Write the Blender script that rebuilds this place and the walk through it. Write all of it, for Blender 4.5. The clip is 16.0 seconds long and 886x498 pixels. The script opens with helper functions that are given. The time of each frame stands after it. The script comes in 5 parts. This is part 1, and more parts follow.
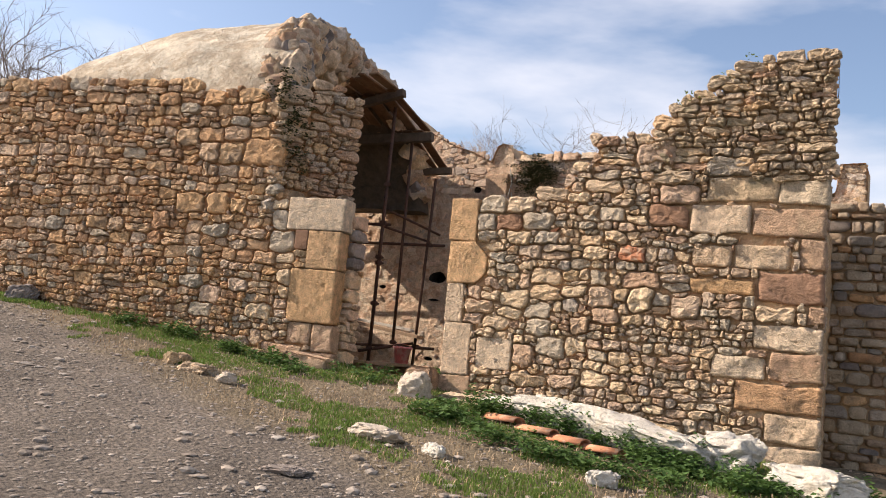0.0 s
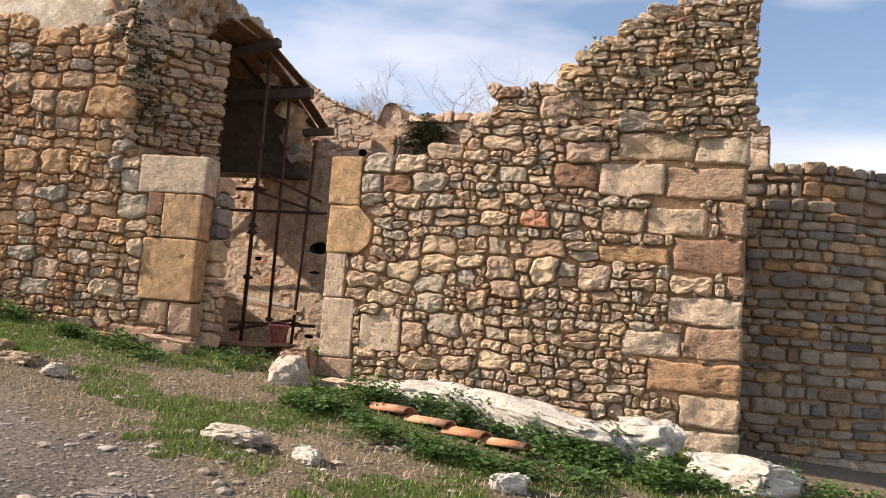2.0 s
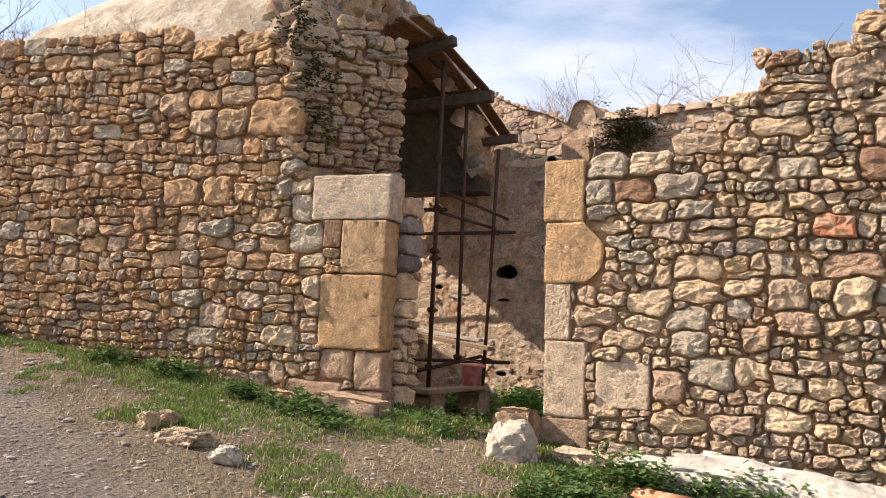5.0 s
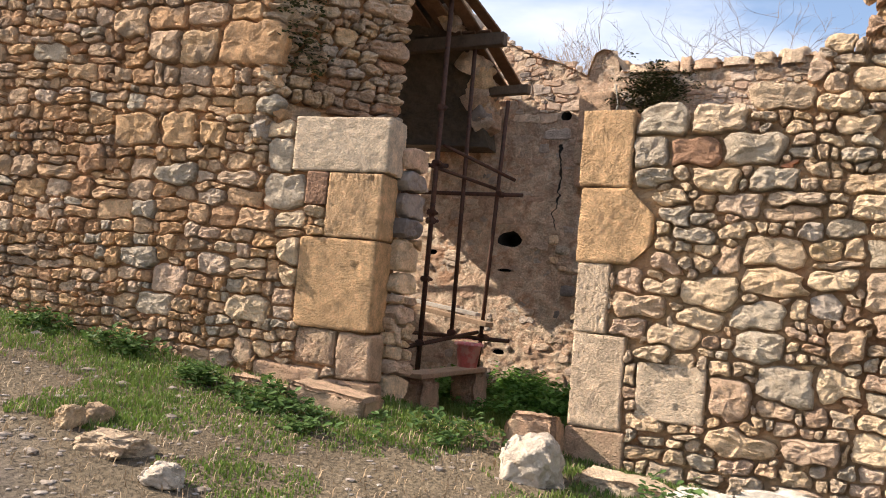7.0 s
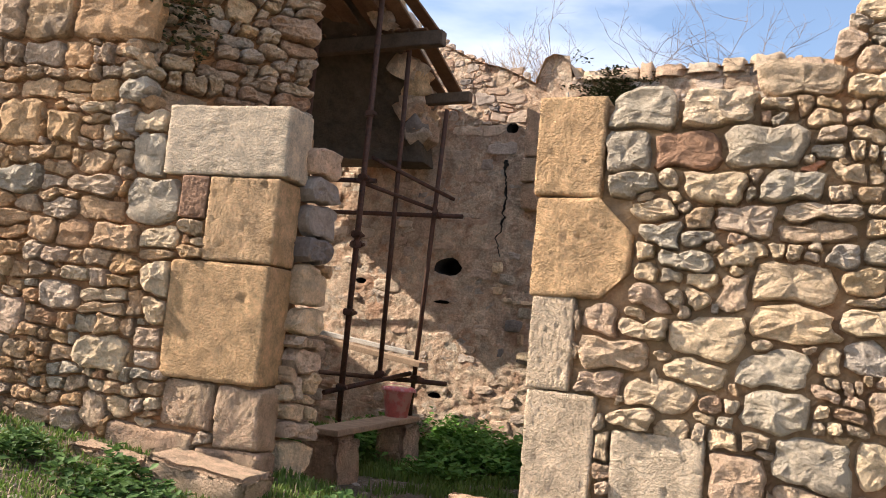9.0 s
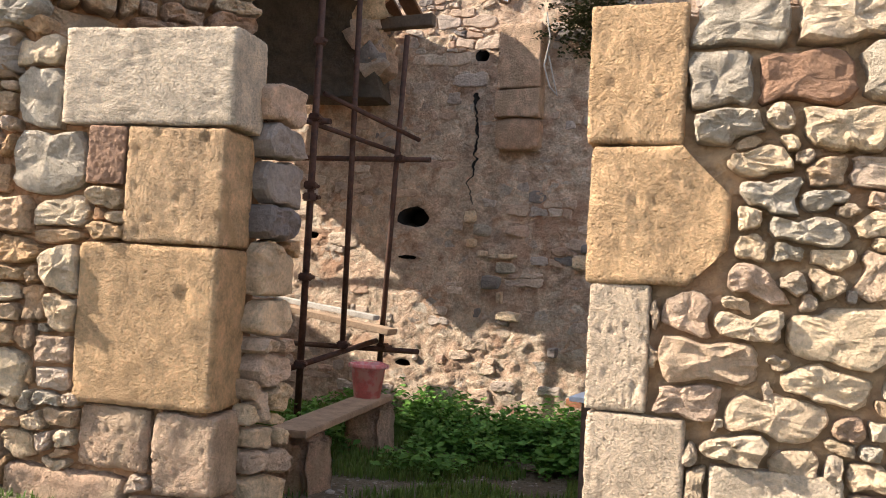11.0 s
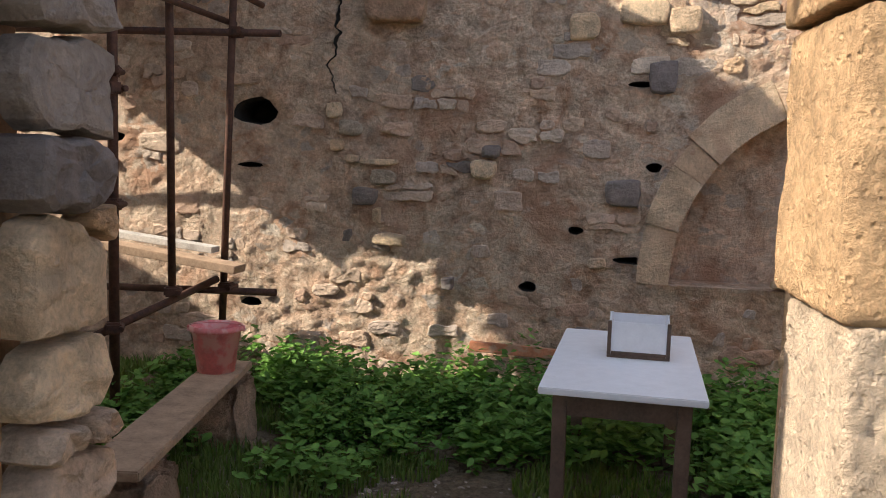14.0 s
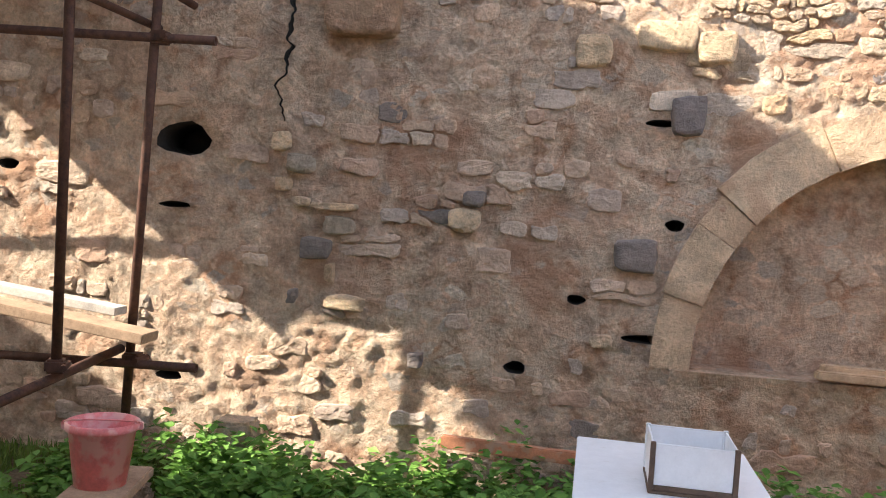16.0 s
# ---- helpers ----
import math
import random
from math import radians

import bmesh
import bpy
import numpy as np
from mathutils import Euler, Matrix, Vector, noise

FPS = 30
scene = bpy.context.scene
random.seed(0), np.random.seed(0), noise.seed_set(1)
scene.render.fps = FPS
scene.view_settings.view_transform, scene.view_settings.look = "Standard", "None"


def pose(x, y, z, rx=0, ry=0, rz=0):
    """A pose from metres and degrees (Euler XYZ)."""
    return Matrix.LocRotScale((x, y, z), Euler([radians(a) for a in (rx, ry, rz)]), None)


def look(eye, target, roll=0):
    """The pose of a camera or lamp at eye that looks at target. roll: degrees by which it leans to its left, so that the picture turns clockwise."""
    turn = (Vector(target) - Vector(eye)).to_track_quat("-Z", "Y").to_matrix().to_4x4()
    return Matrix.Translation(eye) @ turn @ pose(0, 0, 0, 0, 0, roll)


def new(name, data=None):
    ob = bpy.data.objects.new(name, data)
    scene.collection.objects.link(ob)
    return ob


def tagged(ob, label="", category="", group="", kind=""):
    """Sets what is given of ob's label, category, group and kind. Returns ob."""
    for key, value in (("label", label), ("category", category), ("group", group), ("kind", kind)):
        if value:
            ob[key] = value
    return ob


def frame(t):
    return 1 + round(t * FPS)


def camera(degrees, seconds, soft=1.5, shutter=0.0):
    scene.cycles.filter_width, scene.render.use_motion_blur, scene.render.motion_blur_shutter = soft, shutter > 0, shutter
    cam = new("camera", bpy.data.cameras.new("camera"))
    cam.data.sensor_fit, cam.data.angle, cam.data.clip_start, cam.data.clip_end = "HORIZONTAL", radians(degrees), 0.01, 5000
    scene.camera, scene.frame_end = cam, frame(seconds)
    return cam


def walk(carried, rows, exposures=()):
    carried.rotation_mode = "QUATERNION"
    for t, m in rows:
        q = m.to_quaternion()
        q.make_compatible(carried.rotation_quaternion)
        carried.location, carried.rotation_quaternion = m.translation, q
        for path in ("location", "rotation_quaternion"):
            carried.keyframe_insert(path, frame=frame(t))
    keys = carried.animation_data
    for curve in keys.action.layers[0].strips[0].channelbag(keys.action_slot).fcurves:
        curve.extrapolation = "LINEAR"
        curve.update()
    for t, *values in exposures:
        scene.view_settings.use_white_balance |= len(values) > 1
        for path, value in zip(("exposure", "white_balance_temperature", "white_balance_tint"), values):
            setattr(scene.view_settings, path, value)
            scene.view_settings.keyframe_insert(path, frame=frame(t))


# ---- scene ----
cam = camera(54.4, 16.0, 1.0)
PATH = [
    (0, (5.648, -8.510, 0.560), (4.637, -6.803, 0.815), 5.8),
    (0.5, (5.585, -8.215, 0.589), (4.784, -6.407, 0.886), 5.6),
    (1, (5.370, -7.966, 0.595), (4.762, -6.080, 0.859), 4.2),
    (1.5, (5.270, -7.734, 0.622), (4.606, -5.865, 0.873), 3.3),
    (2, (5.125, -7.461, 0.647), (4.350, -5.630, 0.862), 4.7),
    (2.5, (4.938, -7.155, 0.674), (4.192, -5.312, 0.885), 4.1),
    (3, (4.738, -6.855, 0.764), (3.904, -5.051, 0.990), 3.6),
    (3.5, (4.558, -6.616, 0.803), (3.543, -4.911, 1.053), 4.1),
    (4, (4.338, -6.360, 0.823), (3.256, -4.701, 1.094), 3.5),
    (4.2, (4.234, -6.323, 0.859), (3.145, -4.662, 1.098), 2.8),
    (6.3, (3.097, -5.450, 0.973), (2.023, -3.775, 1.173), 3.8),
    (6.5, (3.054, -5.327, 1.050), (2.010, -3.628, 1.205), 4.3),
    (7, (2.871, -5.099, 1.089), (1.815, -3.406, 1.220), 5.4),
    (7.5, (2.664, -4.851, 1.142), (1.774, -3.061, 1.223), 6.1),
    (8, (2.520, -4.504, 1.176), (1.584, -2.740, 1.290), 6.0),
    (8.5, (2.392, -4.226, 1.219), (1.422, -2.483, 1.358), 6.8),
    (8.7, (2.352, -4.068, 1.179), (1.381, -2.331, 1.384), 6.3),
    (10.8, (1.509, -3.048, 1.428), (0.686, -1.228, 1.519), 3.7),
    (11, (1.430, -2.957, 1.434), (0.629, -1.125, 1.502), 3.3),
    (11.5, (1.227, -2.661, 1.462), (0.474, -0.809, 1.425), 3.6),
    (12, (0.972, -2.425, 1.515), (0.231, -0.569, 1.452), 3.5),
    (12.5, (0.763, -2.218, 1.557), (0.100, -0.338, 1.399), 2.6),
    (13, (0.622, -1.878, 1.611), (0.108, 0.041, 1.383), 3.5),
    (13.5, (0.471, -1.608, 1.667), (-0.009, 0.329, 1.527), 2.9),
    (14, (0.323, -1.347, 1.673), (-0.051, 0.608, 1.479), 1.8),
    (14.5, (0.259, -1.003, 1.694), (-0.138, 0.952, 1.551), 2.1),
    (15, (0.153, -0.709, 1.717), (-0.152, 1.267, 1.667), 3.4),
    (15.5, (0.042, -0.459, 1.644), (-0.132, 1.531, 1.554), 2.3),
    (16, (-0.001, -0.143, 1.682), (-0.278, 1.836, 1.600), 3.8),
]
walk(cam, [(t, look(eye, target, roll)) for t, eye, target, roll in PATH],
     [(0, .66, 6700, 15), (3.5, .78, 6700, 15), (7, .97, 6650, 14), (8.7, 1.03, 6500, 13), (11, 1.35, 6300, 11), (12.4, 1.32, 6350, 11), (13.5, 1.14, 6350, 11), (15.4, 1.5, 6350, 11), (16, 1.86, 6350, 11)])

# ---- light ----
SUN_WAY = Vector((1.4, 0.52, -1.05)).normalized()  # the way the sunlight travels
sun = new("sun", bpy.data.lights.new("sun", "SUN"))
sun.data.energy, sun.data.angle, sun.data.color = 5.0, radians(0.55), (1.0, 0.90, 0.76)
sun.rotation_mode = "QUATERNION"
sun.rotation_quaternion = SUN_WAY.to_track_quat("-Z", "Y")

world = bpy.data.worlds.new("sky")
scene.world = world
world.use_nodes = True
wn, wl = world.node_tree.nodes, world.node_tree.links
wn.clear()
w_out = wn.new("ShaderNodeOutputWorld")
w_bg = wn.new("ShaderNodeBackground")
w_sky = wn.new("ShaderNodeTexSky")
w_sky.sky_type, w_sky.sun_disc = "NISHITA", False
w_sky.sun_elevation = math.asin(-SUN_WAY.z)
w_sky.sun_rotation = math.atan2(-SUN_WAY.x, -SUN_WAY.y)
w_sky.air_density, w_sky.dust_density = 1.0, 1.5
w_co = wn.new("ShaderNodeTexCoord")
w_map = wn.new("ShaderNodeMapping")
w_map.inputs["Scale"].default_value = (1.2, 1.2, 4.2)
w_map.inputs["Rotation"].default_value = (0.12, 0.2, 0.4)
w_noise = wn.new("ShaderNodeTexNoise")
w_noise.inputs["Scale"].default_value, w_noise.inputs["Detail"].default_value = 1.5, 7
w_noise.inputs["Roughness"].default_value = 0.5
w_ramp = wn.new("ShaderNodeValToRGB")
w_ramp.color_ramp.elements[0].position, w_ramp.color_ramp.elements[1].position = 0.47, 0.7
w_mix = wn.new("ShaderNodeMix")
w_mix.data_type = "RGBA"
w_mix.inputs[7].default_value = (5.9, 6.0, 6.3, 1)
wl.new(w_co.outputs["Generated"], w_map.inputs["Vector"])
wl.new(w_map.outputs["Vector"], w_noise.inputs["Vector"])
wl.new(w_noise.outputs["Fac"], w_ramp.inputs["Fac"])
wl.new(w_ramp.outputs["Color"], w_mix.inputs["Factor"])
wl.new(w_sky.outputs["Color"], w_mix.inputs[6])
wl.new(w_mix.outputs[2], w_bg.inputs["Color"])
w_bg.inputs["Strength"].default_value = 0.122
wl.new(w_bg.outputs["Background"], w_out.inputs["Surface"])


# ---- materials ----
def material(name, colours, rough=0.9, grain=40.0, patch=3.0, bump=0.4, vary=0.35, metal=0.0, pick=True, depth=0.01, stain=None, stain_scale=1.5, stain_at=0.55, pits=0.0):
    """A weathered surface: one of the colours for each piece, mottled at two scales, with fine relief and, if given, a stain colour in blotches."""
    m = bpy.data.materials.new(name)
    m.use_nodes = True
    n, l = m.node_tree.nodes, m.node_tree.links
    b = n["Principled BSDF"]
    b.inputs["Roughness"].default_value, b.inputs["Metallic"].default_value = rough, metal
    b.inputs["Specular IOR Level"].default_value = 0.25
    geo = n.new("ShaderNodeNewGeometry")
    ramp = n.new("ShaderNodeValToRGB")
    e = ramp.color_ramp.elements
    while len(e) < len(colours):
        e.new(0.5)
    for i, c in enumerate(colours):
        e[i].position = i / max(1, len(colours) - 1)
        e[i].color = (*c, 1)
    if pick:
        info = n.new("ShaderNodeObjectInfo")
        add = n.new("ShaderNodeMath")
        add.operation = "ADD"
        frac = n.new("ShaderNodeMath")
        frac.operation = "FRACT"
        l.new(info.outputs["Random"], add.inputs[0])
        l.new(geo.outputs["Random Per Island"], add.inputs[1])
        l.new(add.outputs[0], frac.inputs[0])
        l.new(frac.outputs[0], ramp.inputs["Fac"])
    else:
        big = n.new("ShaderNodeTexNoise")
        big.inputs["Scale"].default_value, big.inputs["Detail"].default_value = patch, 6
        big.inputs["Roughness"].default_value = 0.65
        wide = n.new("ShaderNodeMapRange")
        wide.inputs["From Min"].default_value, wide.inputs["From Max"].default_value = 0.3, 0.7
        l.new(geo.outputs["Position"], big.inputs["Vector"])
        l.new(big.outputs["Fac"], wide.inputs["Value"])
        l.new(wide.outputs["Result"], ramp.inputs["Fac"])
    fine = n.new("ShaderNodeTexNoise")
    fine.inputs["Scale"].default_value, fine.inputs["Detail"].default_value, fine.inputs["Roughness"].default_value = grain, 8, 0.7
    mid = n.new("ShaderNodeTexNoise")
    mid.inputs["Scale"].default_value, mid.inputs["Detail"].default_value = grain / 5, 5
    l.new(geo.outputs["Position"], fine.inputs["Vector"])
    l.new(geo.outputs["Position"], mid.inputs["Vector"])
    both = n.new("ShaderNodeMath")
    both.operation = "ADD"
    l.new(fine.outputs["Fac"], both.inputs[0])
    l.new(mid.outputs["Fac"], both.inputs[1])
    tone = n.new("ShaderNodeMapRange")
    tone.inputs["From Min"].default_value, tone.inputs["From Max"].default_value = 0.7, 1.3
    tone.inputs["To Min"].default_value, tone.inputs["To Max"].default_value = 1 - vary, 1 + vary * 0.8
    l.new(both.outputs[0], tone.inputs["Value"])
    mul = n.new("ShaderNodeMix")
    mul.data_type, mul.blend_type = "RGBA", "MULTIPLY"
    mul.inputs["Factor"].default_value = 1
    l.new(ramp.outputs["Color"], mul.inputs[6])
    l.new(tone.outputs["Result"], mul.inputs[7])
    colour = mul.outputs[2]
    if stain:
        sn = n.new("ShaderNodeTexNoise")
        sn.inputs["Scale"].default_value, sn.inputs["Detail"].default_value = stain_scale, 7
        sr = n.new("ShaderNodeMapRange")
        sr.inputs["From Min"].default_value, sr.inputs["From Max"].default_value = stain_at, stain_at + 0.1
        l.new(geo.outputs["Position"], sn.inputs["Vector"])
        l.new(sn.outputs["Fac"], sr.inputs["Value"])
        sm = n.new("ShaderNodeMix")
        sm.data_type = "RGBA"
        sm.inputs[7].default_value = (*stain, 1)
        sf = n.new("ShaderNodeMath")
        sf.operation = "MULTIPLY"
        sf.inputs[1].default_value = 0.75
        l.new(sr.outputs["Result"], sf.inputs[0])
        l.new(sf.outputs[0], sm.inputs["Factor"])
        l.new(colour, sm.inputs[6])
        colour = sm.outputs[2]
    l.new(colour, b.inputs["Base Color"])
    bp = n.new("ShaderNodeBump")
    bp.inputs["Strength"].default_value, bp.inputs["Distance"].default_value = bump, depth
    high = both.outputs[0]
    if pits:
        vo = n.new("ShaderNodeTexVoronoi")
        vo.inputs["Scale"].default_value = 42
        vo.inputs["Randomness"].default_value = 1
        l.new(geo.outputs["Position"], vo.inputs["Vector"])
        pit = n.new("ShaderNodeMapRange")
        pit.inputs["From Min"].default_value, pit.inputs["From Max"].default_value = .06, .26
        pit.inputs["To Min"].default_value, pit.inputs["To Max"].default_value = -pits, 0
        l.new(vo.outputs["Distance"], pit.inputs["Value"])
        deep = n.new("ShaderNodeMath")
        deep.operation = "ADD"
        l.new(high, deep.inputs[0])
        l.new(pit.outputs["Result"], deep.inputs[1])
        high = deep.outputs[0]
    l.new(high, bp.inputs["Height"])
    l.new(bp.outputs["Normal"], b.inputs["Normal"])
    return m


STONE_L = material("stone_left", [(0.598, 0.354, 0.177), (0.725, 0.462, 0.244), (0.544, 0.385, 0.259), (0.799, 0.524, 0.300), (0.491, 0.277, 0.151), (0.670, 0.400, 0.206), (0.653, 0.493, 0.355), (0.761, 0.447, 0.231)], depth=.042, bump=1.0, grain=55, stain=(0.269, 0.200, 0.140), stain_scale=3, stain_at=.56, vary=.4)
STONE_R = material("stone_right", [(0.705, 0.516, 0.333), (0.595, 0.452, 0.322), (0.750, 0.579, 0.404), (0.507, 0.316, 0.202), (0.661, 0.495, 0.353), (0.572, 0.474, 0.384), (0.727, 0.516, 0.303), (0.627, 0.421, 0.262)], depth=.042, bump=1.0, grain=55, stain=(0.370, 0.270, 0.186), stain_scale=4, stain_at=.57, vary=.4)
STONE_B = material("stone_back", [(0.594, 0.443, 0.320), (0.506, 0.340, 0.242), (0.638, 0.505, 0.388), (0.462, 0.381, 0.320), (0.572, 0.402, 0.281), (0.682, 0.546, 0.417)], depth=.022, bump=1.0, grain=40)
STONE_CREAM = material("stone_cream", [(0.810, 0.591, 0.376), (0.850, 0.645, 0.425), (0.740, 0.526, 0.326), (0.788, 0.601, 0.415)], depth=.042, bump=1.0, grain=55, stain=(.52, .40, .28), stain_scale=6, stain_at=.6, vary=.4)
STONE_PINK = material("stone_pinkish", [(0.705, 0.495, 0.353), (0.627, 0.431, 0.292), (0.727, 0.548, 0.404), (0.661, 0.452, 0.283)], depth=.042, bump=1.0, grain=55, stain=(.46, .34, .25), stain_scale=5, stain_at=.58, vary=.4)
STONE_PALE_GREY = material("stone_pale_grey", [(0.572, 0.464, 0.343), (0.627, 0.516, 0.384), (0.485, 0.400, 0.303), (0.595, 0.474, 0.333)], depth=.042, bump=1.0, grain=55, stain=(.62, .53, .41), stain_scale=6, stain_at=.56, vary=.4)
STONE_MOSSY = material("stone_lichened", [(0.572, 0.431, 0.283), (0.661, 0.516, 0.353), (0.507, 0.390, 0.273), (0.617, 0.452, 0.283), (0.705, 0.558, 0.393)], depth=.042, bump=1.0, grain=55, stain=(.26, .22, .14), stain_scale=5, stain_at=.56, vary=.4)
STONE_GREY = material("stone_grey", [(0.224, 0.190, 0.167), (0.302, 0.250, 0.214), (0.168, 0.140, 0.130)], depth=.022, bump=1.0)
MORTAR_L = material("mortar_left", [(0.508, 0.285, 0.138), (0.396, 0.213, 0.106), (0.564, 0.333, 0.180)], pick=False, patch=2, grain=30, bump=1.0, depth=0.02)
MORTAR_R = material("mortar_right", [(0.410, 0.267, 0.147), (0.482, 0.325, 0.190), (0.451, 0.236, 0.124)], pick=False, patch=2, grain=30, bump=1.0, depth=0.02)


def old_plaster():
    """Worn pinkish plaster, reddish in patches, with the stones of the rubble showing where it has gone."""
    m = material("old_plaster", [(0.487, 0.302, 0.197), (0.622, 0.445, 0.315), (0.546, 0.370, 0.252), (0.672, 0.521, 0.378), (0.588, 0.412, 0.286), (0.454, 0.269, 0.168), (0.638, 0.470, 0.336)], pick=False, patch=2.6, grain=34, bump=1.0, depth=.045, vary=.5, stain=(.44, .25, .155), stain_scale=1.5, stain_at=.57)
    n, l = m.node_tree.nodes, m.node_tree.links
    b = n["Principled BSDF"]
    colour = b.inputs["Base Color"].links[0].from_socket
    geo = n.new("ShaderNodeNewGeometry")

    def noise_of(scale, detail, rough=.6):
        q = n.new("ShaderNodeTexNoise")
        q.inputs["Scale"].default_value, q.inputs["Detail"].default_value, q.inputs["Roughness"].default_value = scale, detail, rough
        l.new(geo.outputs["Position"], q.inputs["Vector"])
        return q

    def ranged(src, lo, hi, a=0.0, c=1.0):
        q = n.new("ShaderNodeMapRange")
        q.inputs["From Min"].default_value, q.inputs["From Max"].default_value = lo, hi
        q.inputs["To Min"].default_value, q.inputs["To Max"].default_value = a, c
        l.new(src, q.inputs["Value"])
        return q.outputs["Result"]

    def times(a, c):
        q = n.new("ShaderNodeMath")
        q.operation = "MULTIPLY"
        l.new(a, q.inputs[0])
        l.new(c, q.inputs[1])
        return q.outputs[0]

    bent = n.new("ShaderNodeVectorMath")
    bent.operation = "MULTIPLY_ADD"
    l.new(noise_of(9, 3).outputs["Color"], bent.inputs[0])
    bent.inputs[1].default_value = (.09, .09, .09)
    l.new(geo.outputs["Position"], bent.inputs[2])
    flat = n.new("ShaderNodeMapping")
    flat.inputs["Scale"].default_value = (6, 6, 9.5)
    l.new(bent.outputs[0], flat.inputs["Vector"])
    cell, edge = n.new("ShaderNodeTexVoronoi"), n.new("ShaderNodeTexVoronoi")
    edge.feature = "DISTANCE_TO_EDGE"
    for q in (cell, edge):
        q.inputs["Scale"].default_value = 1
        l.new(flat.outputs["Vector"], q.inputs["Vector"])
    own = n.new("ShaderNodeSeparateColor")
    l.new(cell.outputs["Color"], own.inputs[0])
    ramp = n.new("ShaderNodeValToRGB")
    e = ramp.color_ramp.elements
    kinds = [(.48, .39, .30), (.68, .54, .40), (.56, .37, .25), (.38, .33, .28), (.74, .63, .49), (.60, .44, .31), (.52, .42, .32)]
    while len(e) < len(kinds):
        e.new(.5)
    for i, c in enumerate(kinds):
        e[i].position, e[i].color = i / (len(kinds) - 1), (*c, 1)
    l.new(own.outputs[0], ramp.inputs["Fac"])
    grainy = n.new("ShaderNodeMix")
    grainy.data_type, grainy.blend_type = "RGBA", "MULTIPLY"
    grainy.inputs["Factor"].default_value = 1
    l.new(ramp.outputs["Color"], grainy.inputs[6])
    l.new(ranged(noise_of(38, 8, .75).outputs["Fac"], .3, .7, .6, 1.3), grainy.inputs[7])
    shown = times(times(ranged(noise_of(1.7, 7, .62).outputs["Fac"], .46, .54), ranged(edge.outputs["Distance"], .05, .12)), ranged(own.outputs[1], .25, .4))
    over = n.new("ShaderNodeMix")
    over.data_type = "RGBA"
    l.new(times(shown, ranged(noise_of(14, 5).outputs["Fac"], .36, .5, .25, .9)), over.inputs["Factor"])
    l.new(colour, over.inputs[6])
    l.new(grainy.outputs[2], over.inputs[7])
    l.new(over.outputs[2], b.inputs["Base Color"])
    return m


PLASTER = old_plaster()
PALE_CAP = material("lime_render", [(.52, .45, .35), (.60, .53, .42), (.40, .32, .23), (.56, .49, .38)], pick=False, patch=2.5, grain=16, bump=1.0, depth=0.06, vary=.4, stain=(.36, .29, .21), stain_scale=2.2, stain_at=.58)
ASHLAR_Y = material("ashlar_yellow", [(0.740, 0.465, 0.245), (0.770, 0.500, 0.280), (0.720, 0.440, 0.225)], pits=.35, depth=.055, bump=1.0, grain=60, vary=.42, stain=(0.60, 0.37, 0.19), stain_scale=4, stain_at=.55)
ASHLAR_W = material("ashlar_pale", [(0.801, 0.605, 0.423), (0.836, 0.660, 0.476), (0.779, 0.561, 0.370)], pits=.35, depth=.055, bump=1.0, grain=60, vary=.42)
ASHLAR_P = material("ashlar_pink", [(0.620, 0.400, 0.260), (0.660, 0.460, 0.310), (0.580, 0.360, 0.230)], pits=.35, depth=.055, bump=1.0, grain=60, vary=.42, stain=(0.560, 0.400, 0.260), stain_scale=4, stain_at=.52)
ASHLAR_O = material("ashlar_orange", [(0.650, 0.380, 0.205), (0.672, 0.420, 0.242)], pits=.35, depth=.055, bump=1.0, grain=60, vary=.42)
ASHLAR_B = material("ashlar_brown", [(0.302, 0.170, 0.102), (0.336, 0.200, 0.130)], depth=.022, bump=1.0, grain=40, vary=.3)
ARCH_STONE = material("arch_sandstone", [(.66, .48, .31), (.70, .53, .36), (.62, .44, .29)], pits=.2, depth=.03, bump=1.0, grain=45, vary=.35, stain=(.56, .37, .24), stain_scale=5, stain_at=.56)
WHITE_ROCK = material("white_rock", [(.60, .54, .45), (.68, .63, .55), (.46, .39, .30)], pick=False, patch=5, grain=25, bump=1.0, depth=0.04, vary=.3)
TERRACOTTA = material("terracotta", [(.50, .22, .12), (.45, .19, .10), (.55, .27, .15)], grain=60, stain=(.46, .32, .22), stain_scale=14, stain_at=.5)
RUST = material("rusty_steel", [(.075, .042, .032), (.11, .055, .038), (.05, .035, .03)], rough=.75, pick=False, patch=14, grain=120, bump=.4, depth=.002, metal=.2)
OLD_WOOD = material("weathered_wood", [(0.413, 0.288, 0.184), (0.475, 0.348, 0.230), (0.338, 0.228, 0.149)], grain=50, bump=.5, depth=.004)
GREY_WOOD = material("silvered_wood", [(.50, .47, .42), (.45, .41, .36)], grain=50, bump=.4, depth=.004)
DARK_WOOD = material("dark_timber", [(.10, .075, .055), (.14, .10, .07), (.08, .06, .05)], grain=40, bump=.5, depth=.004)
DECK_WOOD = material("deck_boards", [(.19, .11, .065), (.15, .085, .05), (.24, .15, .09)], grain=40, bump=.5, depth=.004)
# near-black browns: the shade under the vault is put into this colour
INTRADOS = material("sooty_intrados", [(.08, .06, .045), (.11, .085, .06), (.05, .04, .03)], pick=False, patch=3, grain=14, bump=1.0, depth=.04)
STONE_A = material("stone_apse", [(0.520, 0.403, 0.276), (0.429, 0.342, 0.253), (0.572, 0.451, 0.322), (0.364, 0.244, 0.161), (0.481, 0.378, 0.287), (0.351, 0.305, 0.265), (0.546, 0.390, 0.230)], depth=.042, bump=1.0, grain=45)
